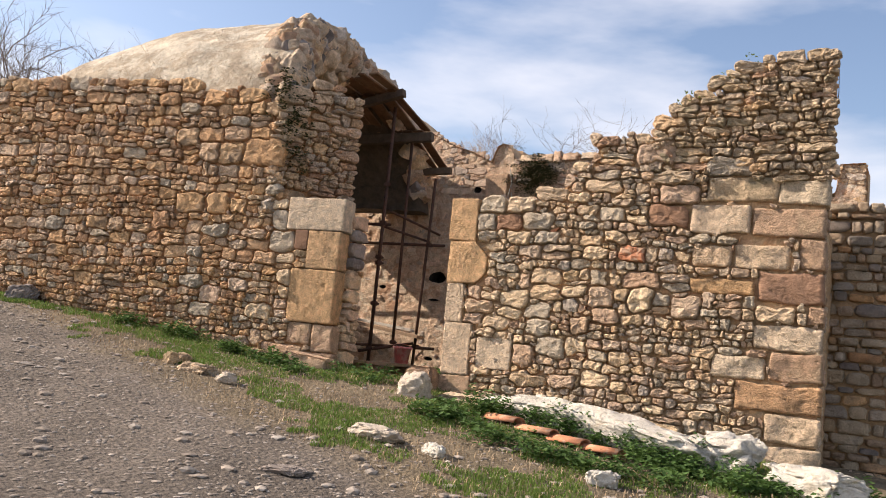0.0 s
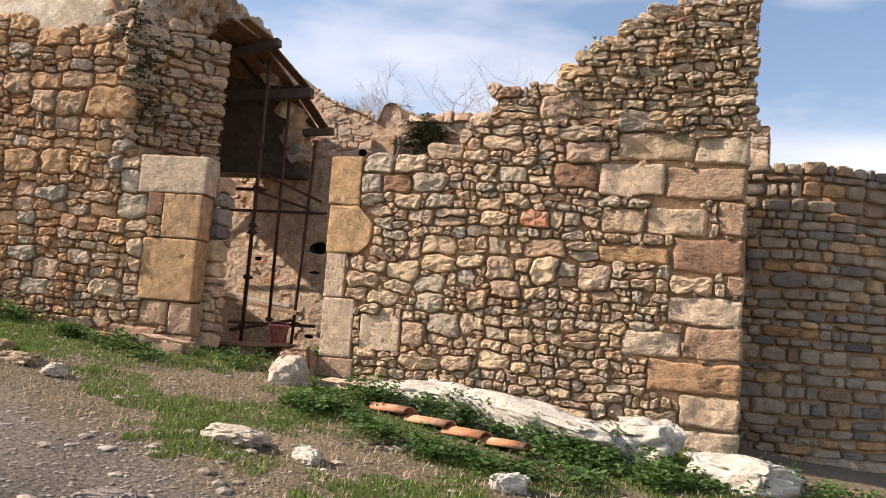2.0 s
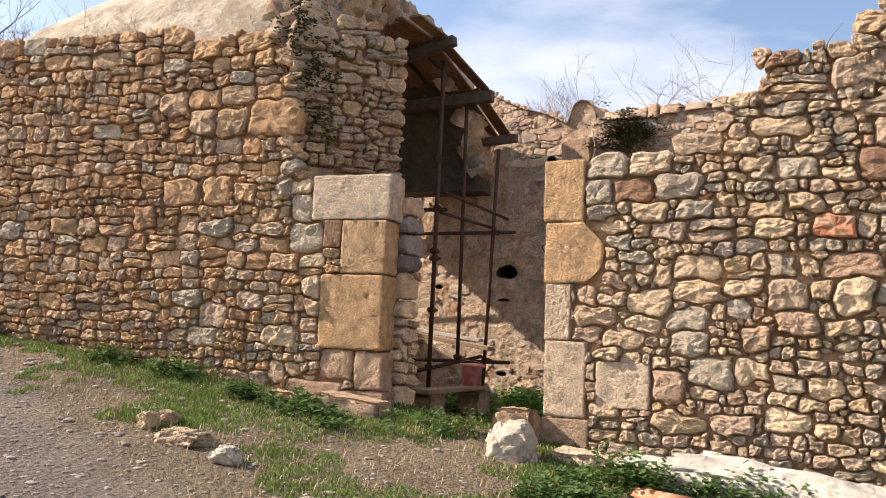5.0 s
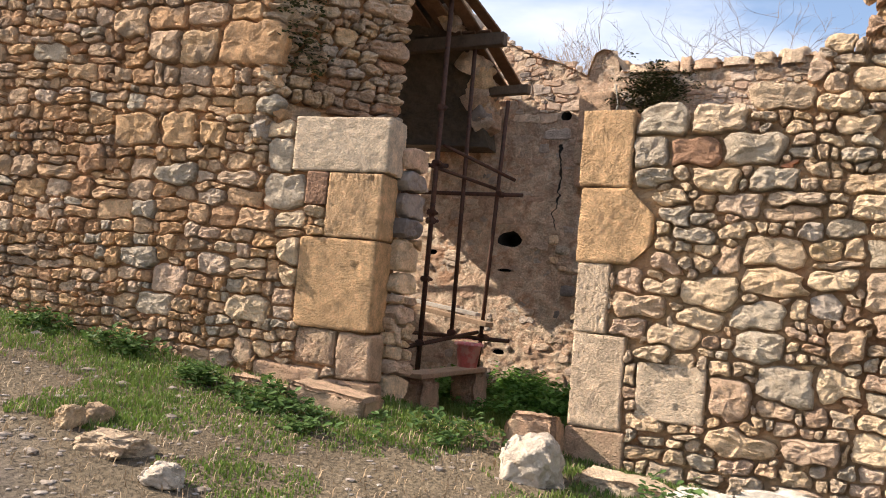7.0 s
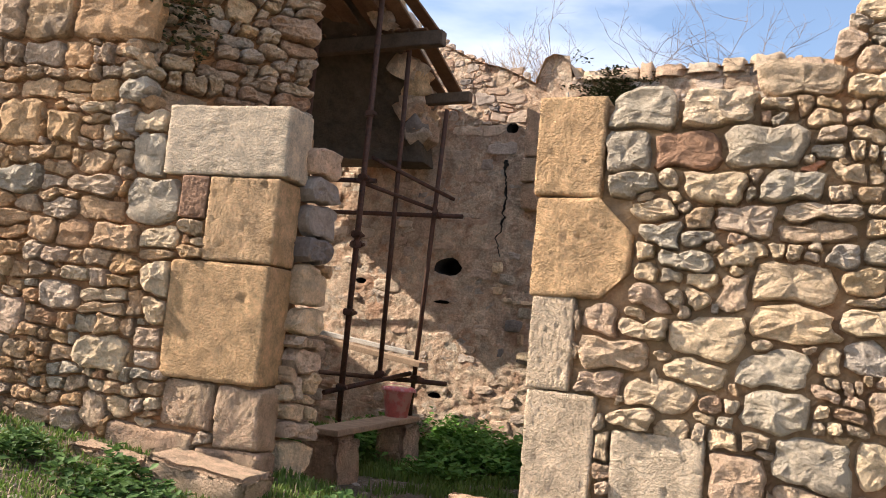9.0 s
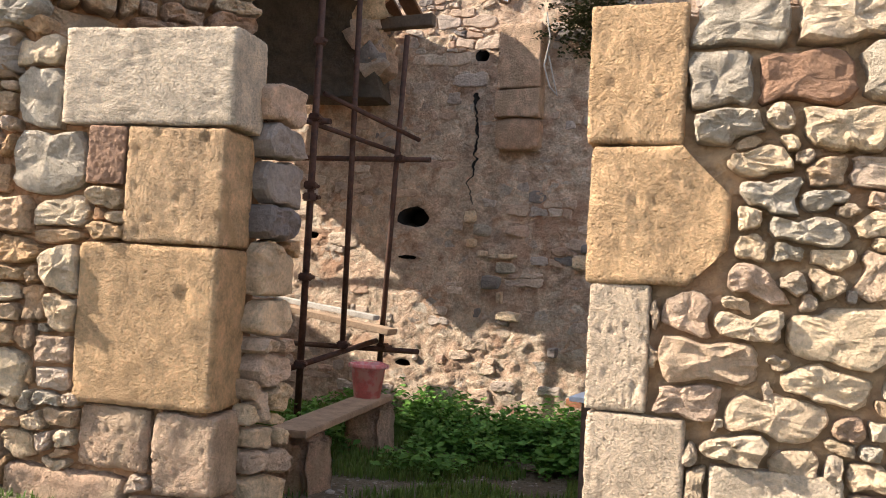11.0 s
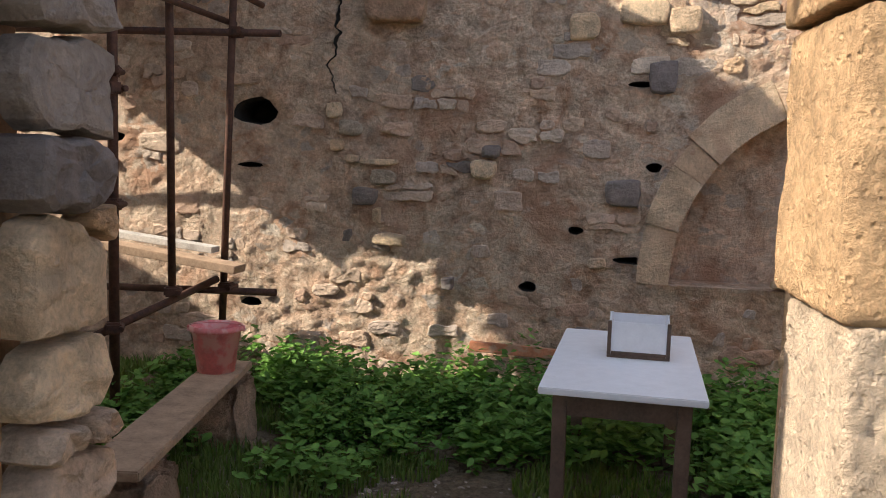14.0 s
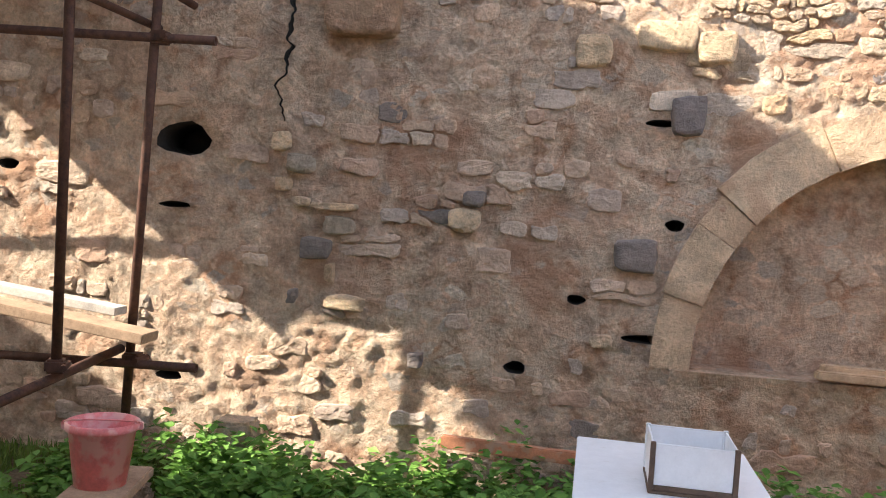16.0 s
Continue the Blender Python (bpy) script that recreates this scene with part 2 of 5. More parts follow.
PALE_ROCK = material("pale_rock", [(.52, .42, .33), (.60, .51, .41), (.44, .34, .26)], pick=False, patch=5, grain=30, bump=1.0, depth=.03, vary=.3)
LEAF_DARK = material("dusty_leaf", [(.045, .06, .022), (.07, .08, .03), (.10, .09, .05), (.035, .05, .02)], rough=.7, grain=60, bump=.1)
LEG_WOOD = material("brown_painted_wood", [(.13, .085, .06), (.15, .10, .07)], rough=.6, grain=60, bump=.3, depth=.002)
WHITE_TOP = material("white_laminate", [(.80, .80, .80), (.77, .77, .78)], rough=.4, grain=90, bump=.05, depth=.001, vary=.06, stain=(.62, .6, .57), stain_scale=12, stain_at=.66)
RED_PLASTIC = material("red_plastic", [(.74, .20, .21), (.80, .30, .29)], rough=.45, grain=60, bump=.15, depth=.002, vary=.2, stain=(.80, .50, .47), stain_scale=11, stain_at=.5)
LEAF = material("weed_leaf", [(0.121, 0.250, 0.044), (0.173, 0.330, 0.066), (0.088, 0.188, 0.032), (0.225, 0.408, 0.087)], rough=.55, grain=60, bump=.1, vary=.2)
LEAF_VERGE = material("verge_leaf", [(0.069, 0.132, 0.033), (0.098, 0.176, 0.046), (0.052, 0.099, 0.024), (0.127, 0.209, 0.061)], rough=.6, grain=60, bump=.1, vary=.25)
GRASS = material("grass_blade", [(.10, .18, .03), (.14, .22, .04), (.18, .22, .06), (.08, .14, .025)], rough=.6, grain=30, bump=.1, vary=.2)
DRY = material("dry_stem", [(.42, .31, .19), (.36, .25, .15), (.48, .38, .26)], grain=30, bump=.1)
TWIG = material("bare_twig", [(.17, .13, .10), (.22, .17, .13)], grain=30, bump=.1)
# painted shade for the inside of holes and the crack
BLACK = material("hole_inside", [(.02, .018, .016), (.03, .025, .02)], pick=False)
IRON = material("grey_iron", [(.18, .17, .16), (.22, .2, .18)], rough=.6, metal=.6, grain=80, bump=.2, depth=.002)


def leafy(m):
    """Lets light through thin leaves."""
    n, l = m.node_tree.nodes, m.node_tree.links
    b = n["Principled BSDF"]
    t = n.new("ShaderNodeBsdfTranslucent")
    mix = n.new("ShaderNodeMixShader")
    mix.inputs[0].default_value = 0.3
    src = b.inputs["Base Color"].links[0].from_socket
    l.new(src, t.inputs["Color"])
    l.new(b.outputs[0], mix.inputs[1])
    l.new(t.outputs[0], mix.inputs[2])
    l.new(mix.outputs[0], n["Material Output"].inputs["Surface"])


leafy(LEAF), leafy(LEAF_VERGE), leafy(GRASS)


def glass():
    m = bpy.data.materials.new("pane_glass")
    m.use_nodes = True
    b = m.node_tree.nodes["Principled BSDF"]
    b.inputs["Base Color"].default_value = (.86, .9, .9, 1)
    b.inputs["Roughness"].default_value, b.inputs["Transmission Weight"].default_value = .12, .55
    return m


GLASS = glass()


# ---- building helpers ----
def mesh(name, verts, faces, mat, smooth=True):
    me = bpy.data.meshes.new(name)
    me.from_pydata([tuple(v) for v in verts], [], faces)
    me.materials.append(mat)
    me.polygons.foreach_set("use_smooth", [smooth] * len(me.polygons))
    me.update()
    return me


def shape(name, verts, faces, mat, parent=None, label="", smooth=True):
    ob = new(name, mesh(name, verts, faces, mat, smooth))
    if parent:
        ob.parent = parent
    if label:
        ob["label"] = label
    return ob


def part(name, bm, mat, parent=None, label="", smooth=False):
    me = bpy.data.meshes.new(name)
    bm.normal_update()
    bm.to_mesh(me)
    bm.free()
    me.materials.append(mat)
    me.polygons.foreach_set("use_smooth", [smooth] * len(me.polygons))
    ob = new(name, me)
    if parent:
        ob.parent = parent
    if label:
        ob["label"] = label
    return ob


def bm_box(x0, y0, z0, x1, y1, z1, bevel=0.004, rough=0.0, seed=0):
    """A bevelled box, its edges worn by rough metres."""
    bm = bmesh.new()
    bmesh.ops.create_cube(bm, size=1)
    for v in bm.verts:
        v.co = Vector((x0 + (v.co.x + .5) * (x1 - x0), y0 + (v.co.y + .5) * (y1 - y0), z0 + (v.co.z + .5) * (z1 - z0)))
    if rough:
        bmesh.ops.subdivide_edges(bm, edges=bm.edges[:], cuts=13, use_grid_fill=True)
    if bevel:
        sharp = [e for e in bm.edges if e.calc_face_angle(0) > 0.5]
        bmesh.ops.bevel(bm, geom=sharp, offset=bevel, segments=2, affect="EDGES")
    if rough:
        for v in bm.verts:
            v.co += rough * (noise.noise_vector(v.co * 4 + Vector((seed, seed * .7, 0))) + .5 * noise.noise_vector(v.co * 14 + Vector((seed, 0, 1))) + .3 * noise.noise_vector(v.co * 33))
    return bm


def bm_beam(a, b, w, h, bevel=0.004, twist=0.0):
    """A bevelled bar from a to b, w wide and h high."""
    a, b = Vector(a), Vector(b)
    d = b - a
    bm = bm_box(-w / 2, 0, -h / 2, w / 2, d.length, h / 2, bevel)
    q = d.to_track_quat("Y", "Z").to_matrix().to_4x4()
    bm.transform(Matrix.Translation(a) @ q @ Matrix.Rotation(twist, 4, "Y"))
    return bm


def bm_tube(a, b, r, segs=12, wall=True):
    """An open steel tube with a wall."""
    a, b = Vector(a), Vector(b)
    d = b - a
    bm = bmesh.new()
    rings = [(r * .8, 0.03), (r * .8, 0), (r, 0), (r, d.length), (r * .8, d.length), (r * .8, d.length - .03)]
    made = [[bm.verts.new((rr * math.cos(2 * math.pi * i / segs), z * 0 + rr * math.sin(2 * math.pi * i / segs), z)) for i in range(segs)] for rr, z in rings]
    for p, q in zip(made, made[1:]):
        for i in range(segs):
            bm.faces.new((p[i], p[(i + 1) % segs], q[(i + 1) % segs], q[i]))
    bm.faces.new(made[0][::-1]), bm.faces.new(made[-1])
    bm.transform(Matrix.Translation(a) @ d.to_track_quat("Z", "Y").to_matrix().to_4x4())
    return bm


def ground_z(x, y):
    """Height of the sloping ground outside; the room's floor lies level."""
    cx, cy = max(-14, min(12, x)), max(-14, min(4, y))
    z = .298 - .1132 * cx + .0819 * cy + .0012 * cx * cx - .0028 * cx * cy - .002 * cy * cy
    z += .02 * noise.noise(Vector((x * 1.2, y * 1.2, 0))) + .008 * noise.noise(Vector((x * 5, y * 5, 3)))
    inside = min(1, max(0, (y - .1) / .5)) * min(1, max(0, (4.6 - x) / .5))
    fl = .02 + .03 * noise.noise(Vector((x * .9, y * .9, 5)))
    return z * (1 - inside) + fl * inside


# A stock of worn stones in a unit square: x and z across, -y outwards.
def stone_stock(count, n, wob):
    stock = []
    for k in range(count):
        r = random.Random(k * 7 + n)
        par = [-1 + 2 * i / (n - 1) for i in range(n)]
        par = [math.copysign(abs(p) ** .42, p) for p in par]
        tilt, tilt2 = r.uniform(-.2, .2), r.uniform(-.2, .2)
        corner = [r.uniform(.06, .36) for _ in range(4)]
        skew = [r.uniform(-.09, .09) for _ in range(4)]
        vs = []
        for j, t in enumerate(par):
            for i, s in enumerate(par):
                c = corner[(s > 0) + 2 * (t > 0)]
                f = 1 - c * (abs(s) * abs(t)) ** 2.2
                x = s * f + skew[0] * s * t + skew[1] * (1 - s * s) * t * .4
                z = t * f + skew[2] * s * t + skew[3] * (1 - t * t) * s * .4
                w = noise.noise_vector(Vector((s * 1.9 + k * 3.1, t * 1.9, k * 1.7)))
                border = max(abs(s), abs(t))
                d = 1 - .5 * border ** 5
                w2 = noise.noise_vector(Vector((s * 3.5 + k, t * 3.5, k * .7)))
                y = (1.02 + tilt * s + tilt2 * t + .34 * w.y + .42 * w2.y) * d if border < .999 else -1.1
                x += wob * w.x
                z += wob * w.z
                vs.append(Vector((x * .5, -y, z * .5)))
        fs = [(j * n + i, j * n + i + 1, (j + 1) * n + i + 1, (j + 1) * n + i) for j in range(n - 1) for i in range(n - 1)]
        stock.append((vs, fs))
    return stock


STOCK = stone_stock(48, 6, .11)
STOCK_FINE = stone_stock(72, 9, .11)


def stone_faces(o, d, n, u0, u1, v0, v1, depth, rnd):
    """One stone on a wall face: a matrix and a shape of the stock. o: foot of the face, d: along it, n: outwards."""
    w, h = u1 - u0, v1 - v0
    m = Matrix.Identity(4)
    across = Vector((d.x, d.y, 0))
    turn = Matrix(((across.x, -n.x, 0, 0), (across.y, -n.y, 0, 0), (0, 0, 1, 0), (0, 0, 0, 1)))
    c = o + d * (u0 + u1) / 2 + Vector((0, 0, (v0 + v1) / 2))
    flip = Matrix.Diagonal((rnd.choice((1, -1)) * w, depth, rnd.choice((1, -1)) * h, 1))
    return Matrix.Translation(c) @ turn @ Matrix.Rotation(rnd.gauss(0, .035), 4, "Y") @ flip


class Rubble:
    """Collects the stones of one wall: some as parts of their own, the rest joined."""

    def __init__(self, parent, mat, limit=290):
        self.parent, self.mat, self.limit, self.count = parent, mat, limit, 0
        self.verts, self.faces = {}, {}
        self.shared = {}

    def add(self, m, rnd, single=False, mat=None, fine=False, name="stone"):
        mat = mat or self.mat
        stock = STOCK_FINE if fine else STOCK
        k = rnd.randrange(len(stock))
        vs, fs = stock[k]
        if m.determinant() < 0:
            fs = [f[::-1] for f in fs]
        if single and self.count < self.limit:
            self.count += 1
            key = (k, fine, mat.name, m.determinant() < 0)
            if key not in self.shared:
                self.shared[key] = mesh(name, vs, stock[k][1], mat)
            ob = new(name, self.shared[key])
            ob.parent = self.parent
            ob.matrix_world = m
            return ob
        v = self.verts.setdefault(mat.name, (mat, []))[1]
        f = self.faces.setdefault(mat.name, [])
        base = len(v)
        v.extend(m @ p for p in vs)
        f.extend(tuple(i + base for i in q) for q in fs)

    def own(self, verts, faces, single, mat, name="stone"):
        """A stone with a shape of its own, in place."""
        mat = mat or self.mat
        if single and self.count < self.limit:
            self.count += 1
            c = sum(verts, Vector()) / len(verts)
            ob = shape(name, [v - c for v in verts], faces, mat, self.parent, smooth=False)
            ob.location = c
            return
        v = self.verts.setdefault("cut " + mat.name, (mat, []))[1]
        f = self.faces.setdefault("cut " + mat.name, [])
        f.extend(tuple(i + len(v) for i in q) for q in faces)
        v.extend(verts)

    def close(self, name="small_stones"):
        for key, (mat, v) in self.verts.items():
            ob = shape(name, v, self.faces[key], mat, self.parent, smooth=not key.startswith("cut "))
            ob["kind"] = "stuff"


def warp(u, v):
    """Bends the joints of a wall, so that no stone is a plain rectangle."""
    a = .013 * np.sin(13 * v + 4 * np.sin(5 * u)) + .008 * np.sin(31 * v - 23 * u + 2) + .004 * np.sin(71 * u + 57 * v)
    b = .013 * np.sin(11 * u + 3 * np.sin(7 * v) + 1) + .008 * np.sin(29 * u + 26 * v) + .004 * np.sin(77 * v - 49 * u)
    return u + a, v + b


def lay(rub, o, d, n, pieces, blocks, rnd, joint=.012, grow=.05):
    """Lets each stone grow from its rectangle until it meets its neighbours, leaving a thin joint. pieces: (u0, u1, v0, v1, depth, single, mat)."""
    rects = np.array([p[:4] for p in pieces] + [b[:4] for b in blocks], float)
    cu, cv = (rects[:, 0] + rects[:, 1]) / 2, (rects[:, 2] + rects[:, 3]) / 2
    hu, hv = (rects[:, 1] - rects[:, 0]) / 2, (rects[:, 3] - rects[:, 2]) / 2
    K, fr = 26, np.linspace(.15, 1, 28)
    ang = np.linspace(0, 2 * np.pi, K, endpoint=False)
    turn = Matrix(((d.x, -n.x, 0, o.x), (d.y, -n.y, 0, o.y), (0, 0, 1, 0), (0, 0, 0, 1)))
    for i, (_, _, _, _, depth, single, mat) in enumerate(pieces):
        reach_u, reach_v = hu[i] + grow, hv[i] + grow
        near = np.where((np.abs(cu - cu[i]) < hu + reach_u + .05) & (np.abs(cv - cv[i]) < hv + reach_v + .05))[0]
        near = near[near != i]
        swing = ang + .16 * np.sin(ang * 3 + i)
        cs, sn = np.cos(swing), np.sin(swing)
        k = 1 / (np.abs(cs) ** 5 + np.abs(sn) ** 5) ** (1 / 5)
        pu, pv = cu[i] + np.outer(cs * k * reach_u, fr), cv[i] + np.outer(sn * k * reach_v, fr)
        wu, wv = warp(pu, pv)

        def gap_to(j):
            a, b = np.abs(wu[..., None] - cu[j]) - hu[j], np.abs(wv[..., None] - cv[j]) - hv[j]
            return np.hypot(np.maximum(a, 0), np.maximum(b, 0)) + np.minimum(np.maximum(a, b), 0)

        own = gap_to(np.array([i]))[..., 0]
        ok = own < grow * .6
        if len(near):
            ok &= own < gap_to(near).min(-1) - joint * rnd.uniform(.6, 1.3)
        run = np.cumprod(ok, 1).sum(1)
        if run.min() < 1 and run.max() < 6:
            continue
        f = fr[np.clip(run - 1, 0, 27)]
        f = (.7 * f + .15 * (np.roll(f, 1) + np.roll(f, -1))) * np.array([rnd.uniform(.94, 1.02) for _ in range(K)])
        eu, ev = cs * k * reach_u * f, sn * k * reach_v * f
        verts, faces = [], []
        t1, t2, off = rnd.uniform(-.16, .16), rnd.uniform(-.16, .16), Vector((rnd.uniform(0, 90), rnd.uniform(0, 90), 0))
        size = max(.05, min(hu[i], hv[i]))

        def at(q, r, y):
            p = Vector((eu[q] * r, ev[q] * r, 0)) / size
            y *= 1 + t1 * p.x + t2 * p.y + .34 * noise.noise(p * 1.2 + off) + .22 * noise.noise(p * 2.7 + off)
            y *= rnd.uniform(.95, 1.05)
            r *= rnd.uniform(.975, 1.01)
            return (cu[i] + eu[q] * r, -y * depth, cv[i] + ev[q] * r)

        verts.append((cu[i], -depth * (1.05 + .4 * noise.noise(off)), cv[i]))
        for r, y in ((.30, 1.02), (.58, 1.02), (.82, 1.0), (.95, .84), (1.0, .35)):
            verts += [at(q, r, y) for q in range(K)]
        verts += [(cu[i] + eu[q], depth * .9 + .02, cv[i] + ev[q]) for q in range(K)]
        for q in range(K):
            w = (q + 1) % K
            faces.append((0, 1 + q, 1 + w))
            for r in range(5):
                a = 1 + r * K
                faces.append((a + q, a + K + q, a + K + w, a + w))
        verts = [turn @ Vector(v) for v in verts]
        if turn.determinant() < 0:
            faces = [q[::-1] for q in faces]
        rub.own(verts, faces, single, mat)


def masonry(rub, o, d, n, u0, u1, foot, top, reserved, rnd, hmin=.06, hmax=.19, single=lambda u, v: False, depth=(.02, .05), gap=.012, longest=3.2, keep=lambda u, v: True, pick=None, chips=.0, big=(), blocks=(), joint=.010, grow=.085):
    """Rough courses of stones between u0 and u1, from foot(u) up to top(u), round the reserved rectangles."""
    v = min(foot(u0), foot(u1), foot((u0 + u1) / 2)) - .05
    high = max(top(u0 + (u1 - u0) * i / 40) for i in range(41))
    row, found, small = 0, [(*r, rnd.uniform(*depth) * 1.1, True, m) for r, m in big], []
    while v < high:
        h = rnd.uniform(hmin, hmax)
        mid = v + h / 2
        spans = [(u0, u1)]
        for a, b, lo, hi in reserved:
            if lo - h * .2 < mid < hi + h * .2:
                spans = [s for x, y in spans for s in ((x, min(y, a)), (max(x, b), y)) if s[1] - s[0] > .03]
        for a, b in spans:
            u = a
            while u < b - .02:
                w = h * rnd.uniform(1.0, longest) if rnd.random() > .2 else h * rnd.uniform(.5, 1)
                if b - u - w < h * .6:
                    w = b - u
                    if w > .6:
                        w *= .5
                c = u + w / 2
                wave = .035 * math.sin(c * 1.1 + row * .3) + .04 * noise.noise(Vector((c * .8, v * 1.2, 7)))
                lo, hi = v + wave, v + h + wave
                if foot(c) - .12 < mid and hi < top(c) + h * .6 and keep(c, mid):
                    pieces = [(u, u + w, lo, hi)]
                    x = rnd.random()
                    if h > .13 and x < .3:
                        k = lo + h * rnd.uniform(.35, .65)
                        pieces = [(u, u + w, lo, k), (u, u + w, k, hi)]
                    elif h > .11 and x < .42:
                        k, e = lo + h * rnd.uniform(.3, .7), u + w * rnd.uniform(.4, .7)
                        pieces = [(u, u + w, lo, k), (u, e, k, hi), (e, u + w, k, hi)]
                    for p in pieces:
                        g = gap * rnd.uniform(.4, 1.3) + .12 * (p[3] - p[2])
                        ju, jv = rnd.uniform(-.5, .5) * gap, rnd.uniform(-.1, .1) * (p[3] - p[2])
                        found.append((p[0] + g / 2 + ju, p[1] - g / 2 + ju, p[2] + g / 2 + jv, p[3] - g / 2 + jv, rnd.uniform(*depth), single(c, mid), pick(c, mid, rnd) if pick else None))
                        if rnd.random() < chips:
                            cu, cv = p[rnd.randrange(2)] + rnd.gauss(0, .01), p[2 + rnd.randrange(2)] + rnd.gauss(0, .01)
                            cw, ch = rnd.uniform(.03, .10), rnd.uniform(.02, .04)
                            small.append((cu - cw / 2, cu + cw / 2, cv - ch / 2, cv + ch / 2, rnd.uniform(*depth) * .8, False, None))
                u += w
        v += h
        row += 1
    taken = np.array([p[:4] for p in found] + [b[:4] for b in blocks], float)
    for _ in range(int(chips * 70 * (u1 - u0) * (high - min(foot(u0), foot(u1))))):
        c, w, q, h = rnd.uniform(u0, u1), rnd.uniform(.02, .05), 0, rnd.uniform(.012, .028)
        q = rnd.uniform(min(foot(u0), foot(u1)), high)
        if foot(c) < q < top(c) - .05 and keep(c, q):
            small.append((c - w, c + w, q - h, q + h, rnd.uniform(*depth) * .8, False, pick(c, q, rnd) if pick else None))
    free = []
    for p in small:
        c, q, m = (p[0] + p[1]) / 2, (p[2] + p[3]) / 2, .006
        if not ((taken[:, 0] - m < c) & (taken[:, 1] + m > c) & (taken[:, 2] - m < q) & (taken[:, 3] + m > q)).any():
            free.append(p)
            taken = np.vstack((taken, [p[:4]]))
    lay(rub, o, d, n, found + free, blocks, rnd, joint, grow)


def wall_body(name, o, d, n, u0, u1, foot, top, thick, mat, parent=None, step=.04, inset=.0, rough=1.0):
    """The mortared core of a wall, rough in front, its top following the ragged line."""
    cnt, rows = max(2, int((u1 - u0) / step)), 110
    verts, faces = [], []
    for i in range(cnt + 1):
        u = u0 + (u1 - u0) * i / cnt
        f = foot(u) - .5
        t = top(u) - .03 + .03 * noise.noise(Vector((u * 4, 3, 1)))
        p = o + d * u
        for r in range(rows + 1):
            v = f + (t - f) * r / rows
            q = Vector((p.x, p.y, v))
            k = -inset + rough * (-.012 + .013 * noise.noise(q * 5) + .014 * noise.noise(q * 13) + .014 * noise.noise(q * 27))
            q += n * k
            verts.append(tuple(q))
        q = p - n * thick
        verts += [(q.x, q.y, t), (q.x, q.y, f)]
    m = rows + 3
    for i in range(cnt):
        a, b = i * m, (i + 1) * m
        for r in range(m):
            r2 = (r + 1) % m
            faces.append((a + r, b + r, b + r2, a + r2))
    faces += [tuple(range(m))[::-1], tuple(cnt * m + r for r in range(m))]
    return shape(name, verts, faces, mat, parent, smooth=False)


def line(points):
    """A broken line as a function."""
    def f(u):
        if u <= points[0][0]:
            return points[0][1]
        for (a, p), (b, q) in zip(points, points[1:]):
            if u <= b:
                return p + (q - p) * (u - a) / (b - a)
        return points[-1][1]
    return f


def bm_dressed(x0, y0, z0, x1, y1, z1, round_by, worn, seed):
    """A dressed block with rounded arrises and a tooled, pitted face."""
    bm = bmesh.new()
    bmesh.ops.create_cube(bm, size=1)
    bmesh.ops.subdivide_edges(bm, edges=bm.edges[:], cuts=30, use_grid_fill=True)
    lo, hi = Vector((x0, y0, z0)), Vector((x1, y1, z1))
    for v in bm.verts:
        p = Vector([lo[i] + (v.co[i] + .5) * (hi[i] - lo[i]) for i in range(3)])
        r = round_by * (1 + .8 * noise.noise(p * 9 + Vector((seed, 0, 0))))
        c = Vector([min(max(p[i], lo[i] + r), hi[i] - r) for i in range(3)])
        d = p - c
        v.co = c + d.normalized() * r if d.length > r else p
    bm.normal_update()
    for v in bm.verts:
        p, s = v.co.copy(), Vector((seed, seed * .7, 0))
        v.co += worn * (.8 * noise.noise_vector(p * 4 + s) + .14 * noise.noise_vector(p * 14 + s))
        pit = max(0, noise.noise(p * 30 + s) - .38) * .022 + max(0, noise.noise(p * 8 - s) - .62) * .05
        v.co += v.normal * (.0016 * noise.noise(p * 38 + s) + .0042 * noise.noise(p * 85 + s) - 1.3 * pit)
    return bm


def block(parent, o, d, n, u0, u1, v0, v1, back, proud, mat, seed, worn=.008, bevel=.011, label="", name="ashlar_block", chop=0.0):
    """A dressed block that runs back into the wall."""
    bm = bm_dressed(u0, -proud, v0, u1, back, v1, bevel, worn, seed)
    for v in bm.verts if chop else ():
        over = max(v.co.z - (v1 - chop), v0 + chop * .8 - v.co.z, 0) + v.co.x - u1
        v.co.x -= max(0, over) * max(0, min(1, (v.co.x - (u0 + u1) / 2) / .12))
    m = Matrix(((d.x, -n.x, 0, o.x), (d.y, -n.y, 0, o.y), (0, 0, 1, 0), (0, 0, 0, 1)))
    bm.transform(m)
    if m.determinant() < 0:
        bmesh.ops.reverse_faces(bm, faces=bm.faces[:])
    return part(name, bm, mat, parent, label, smooth=True)


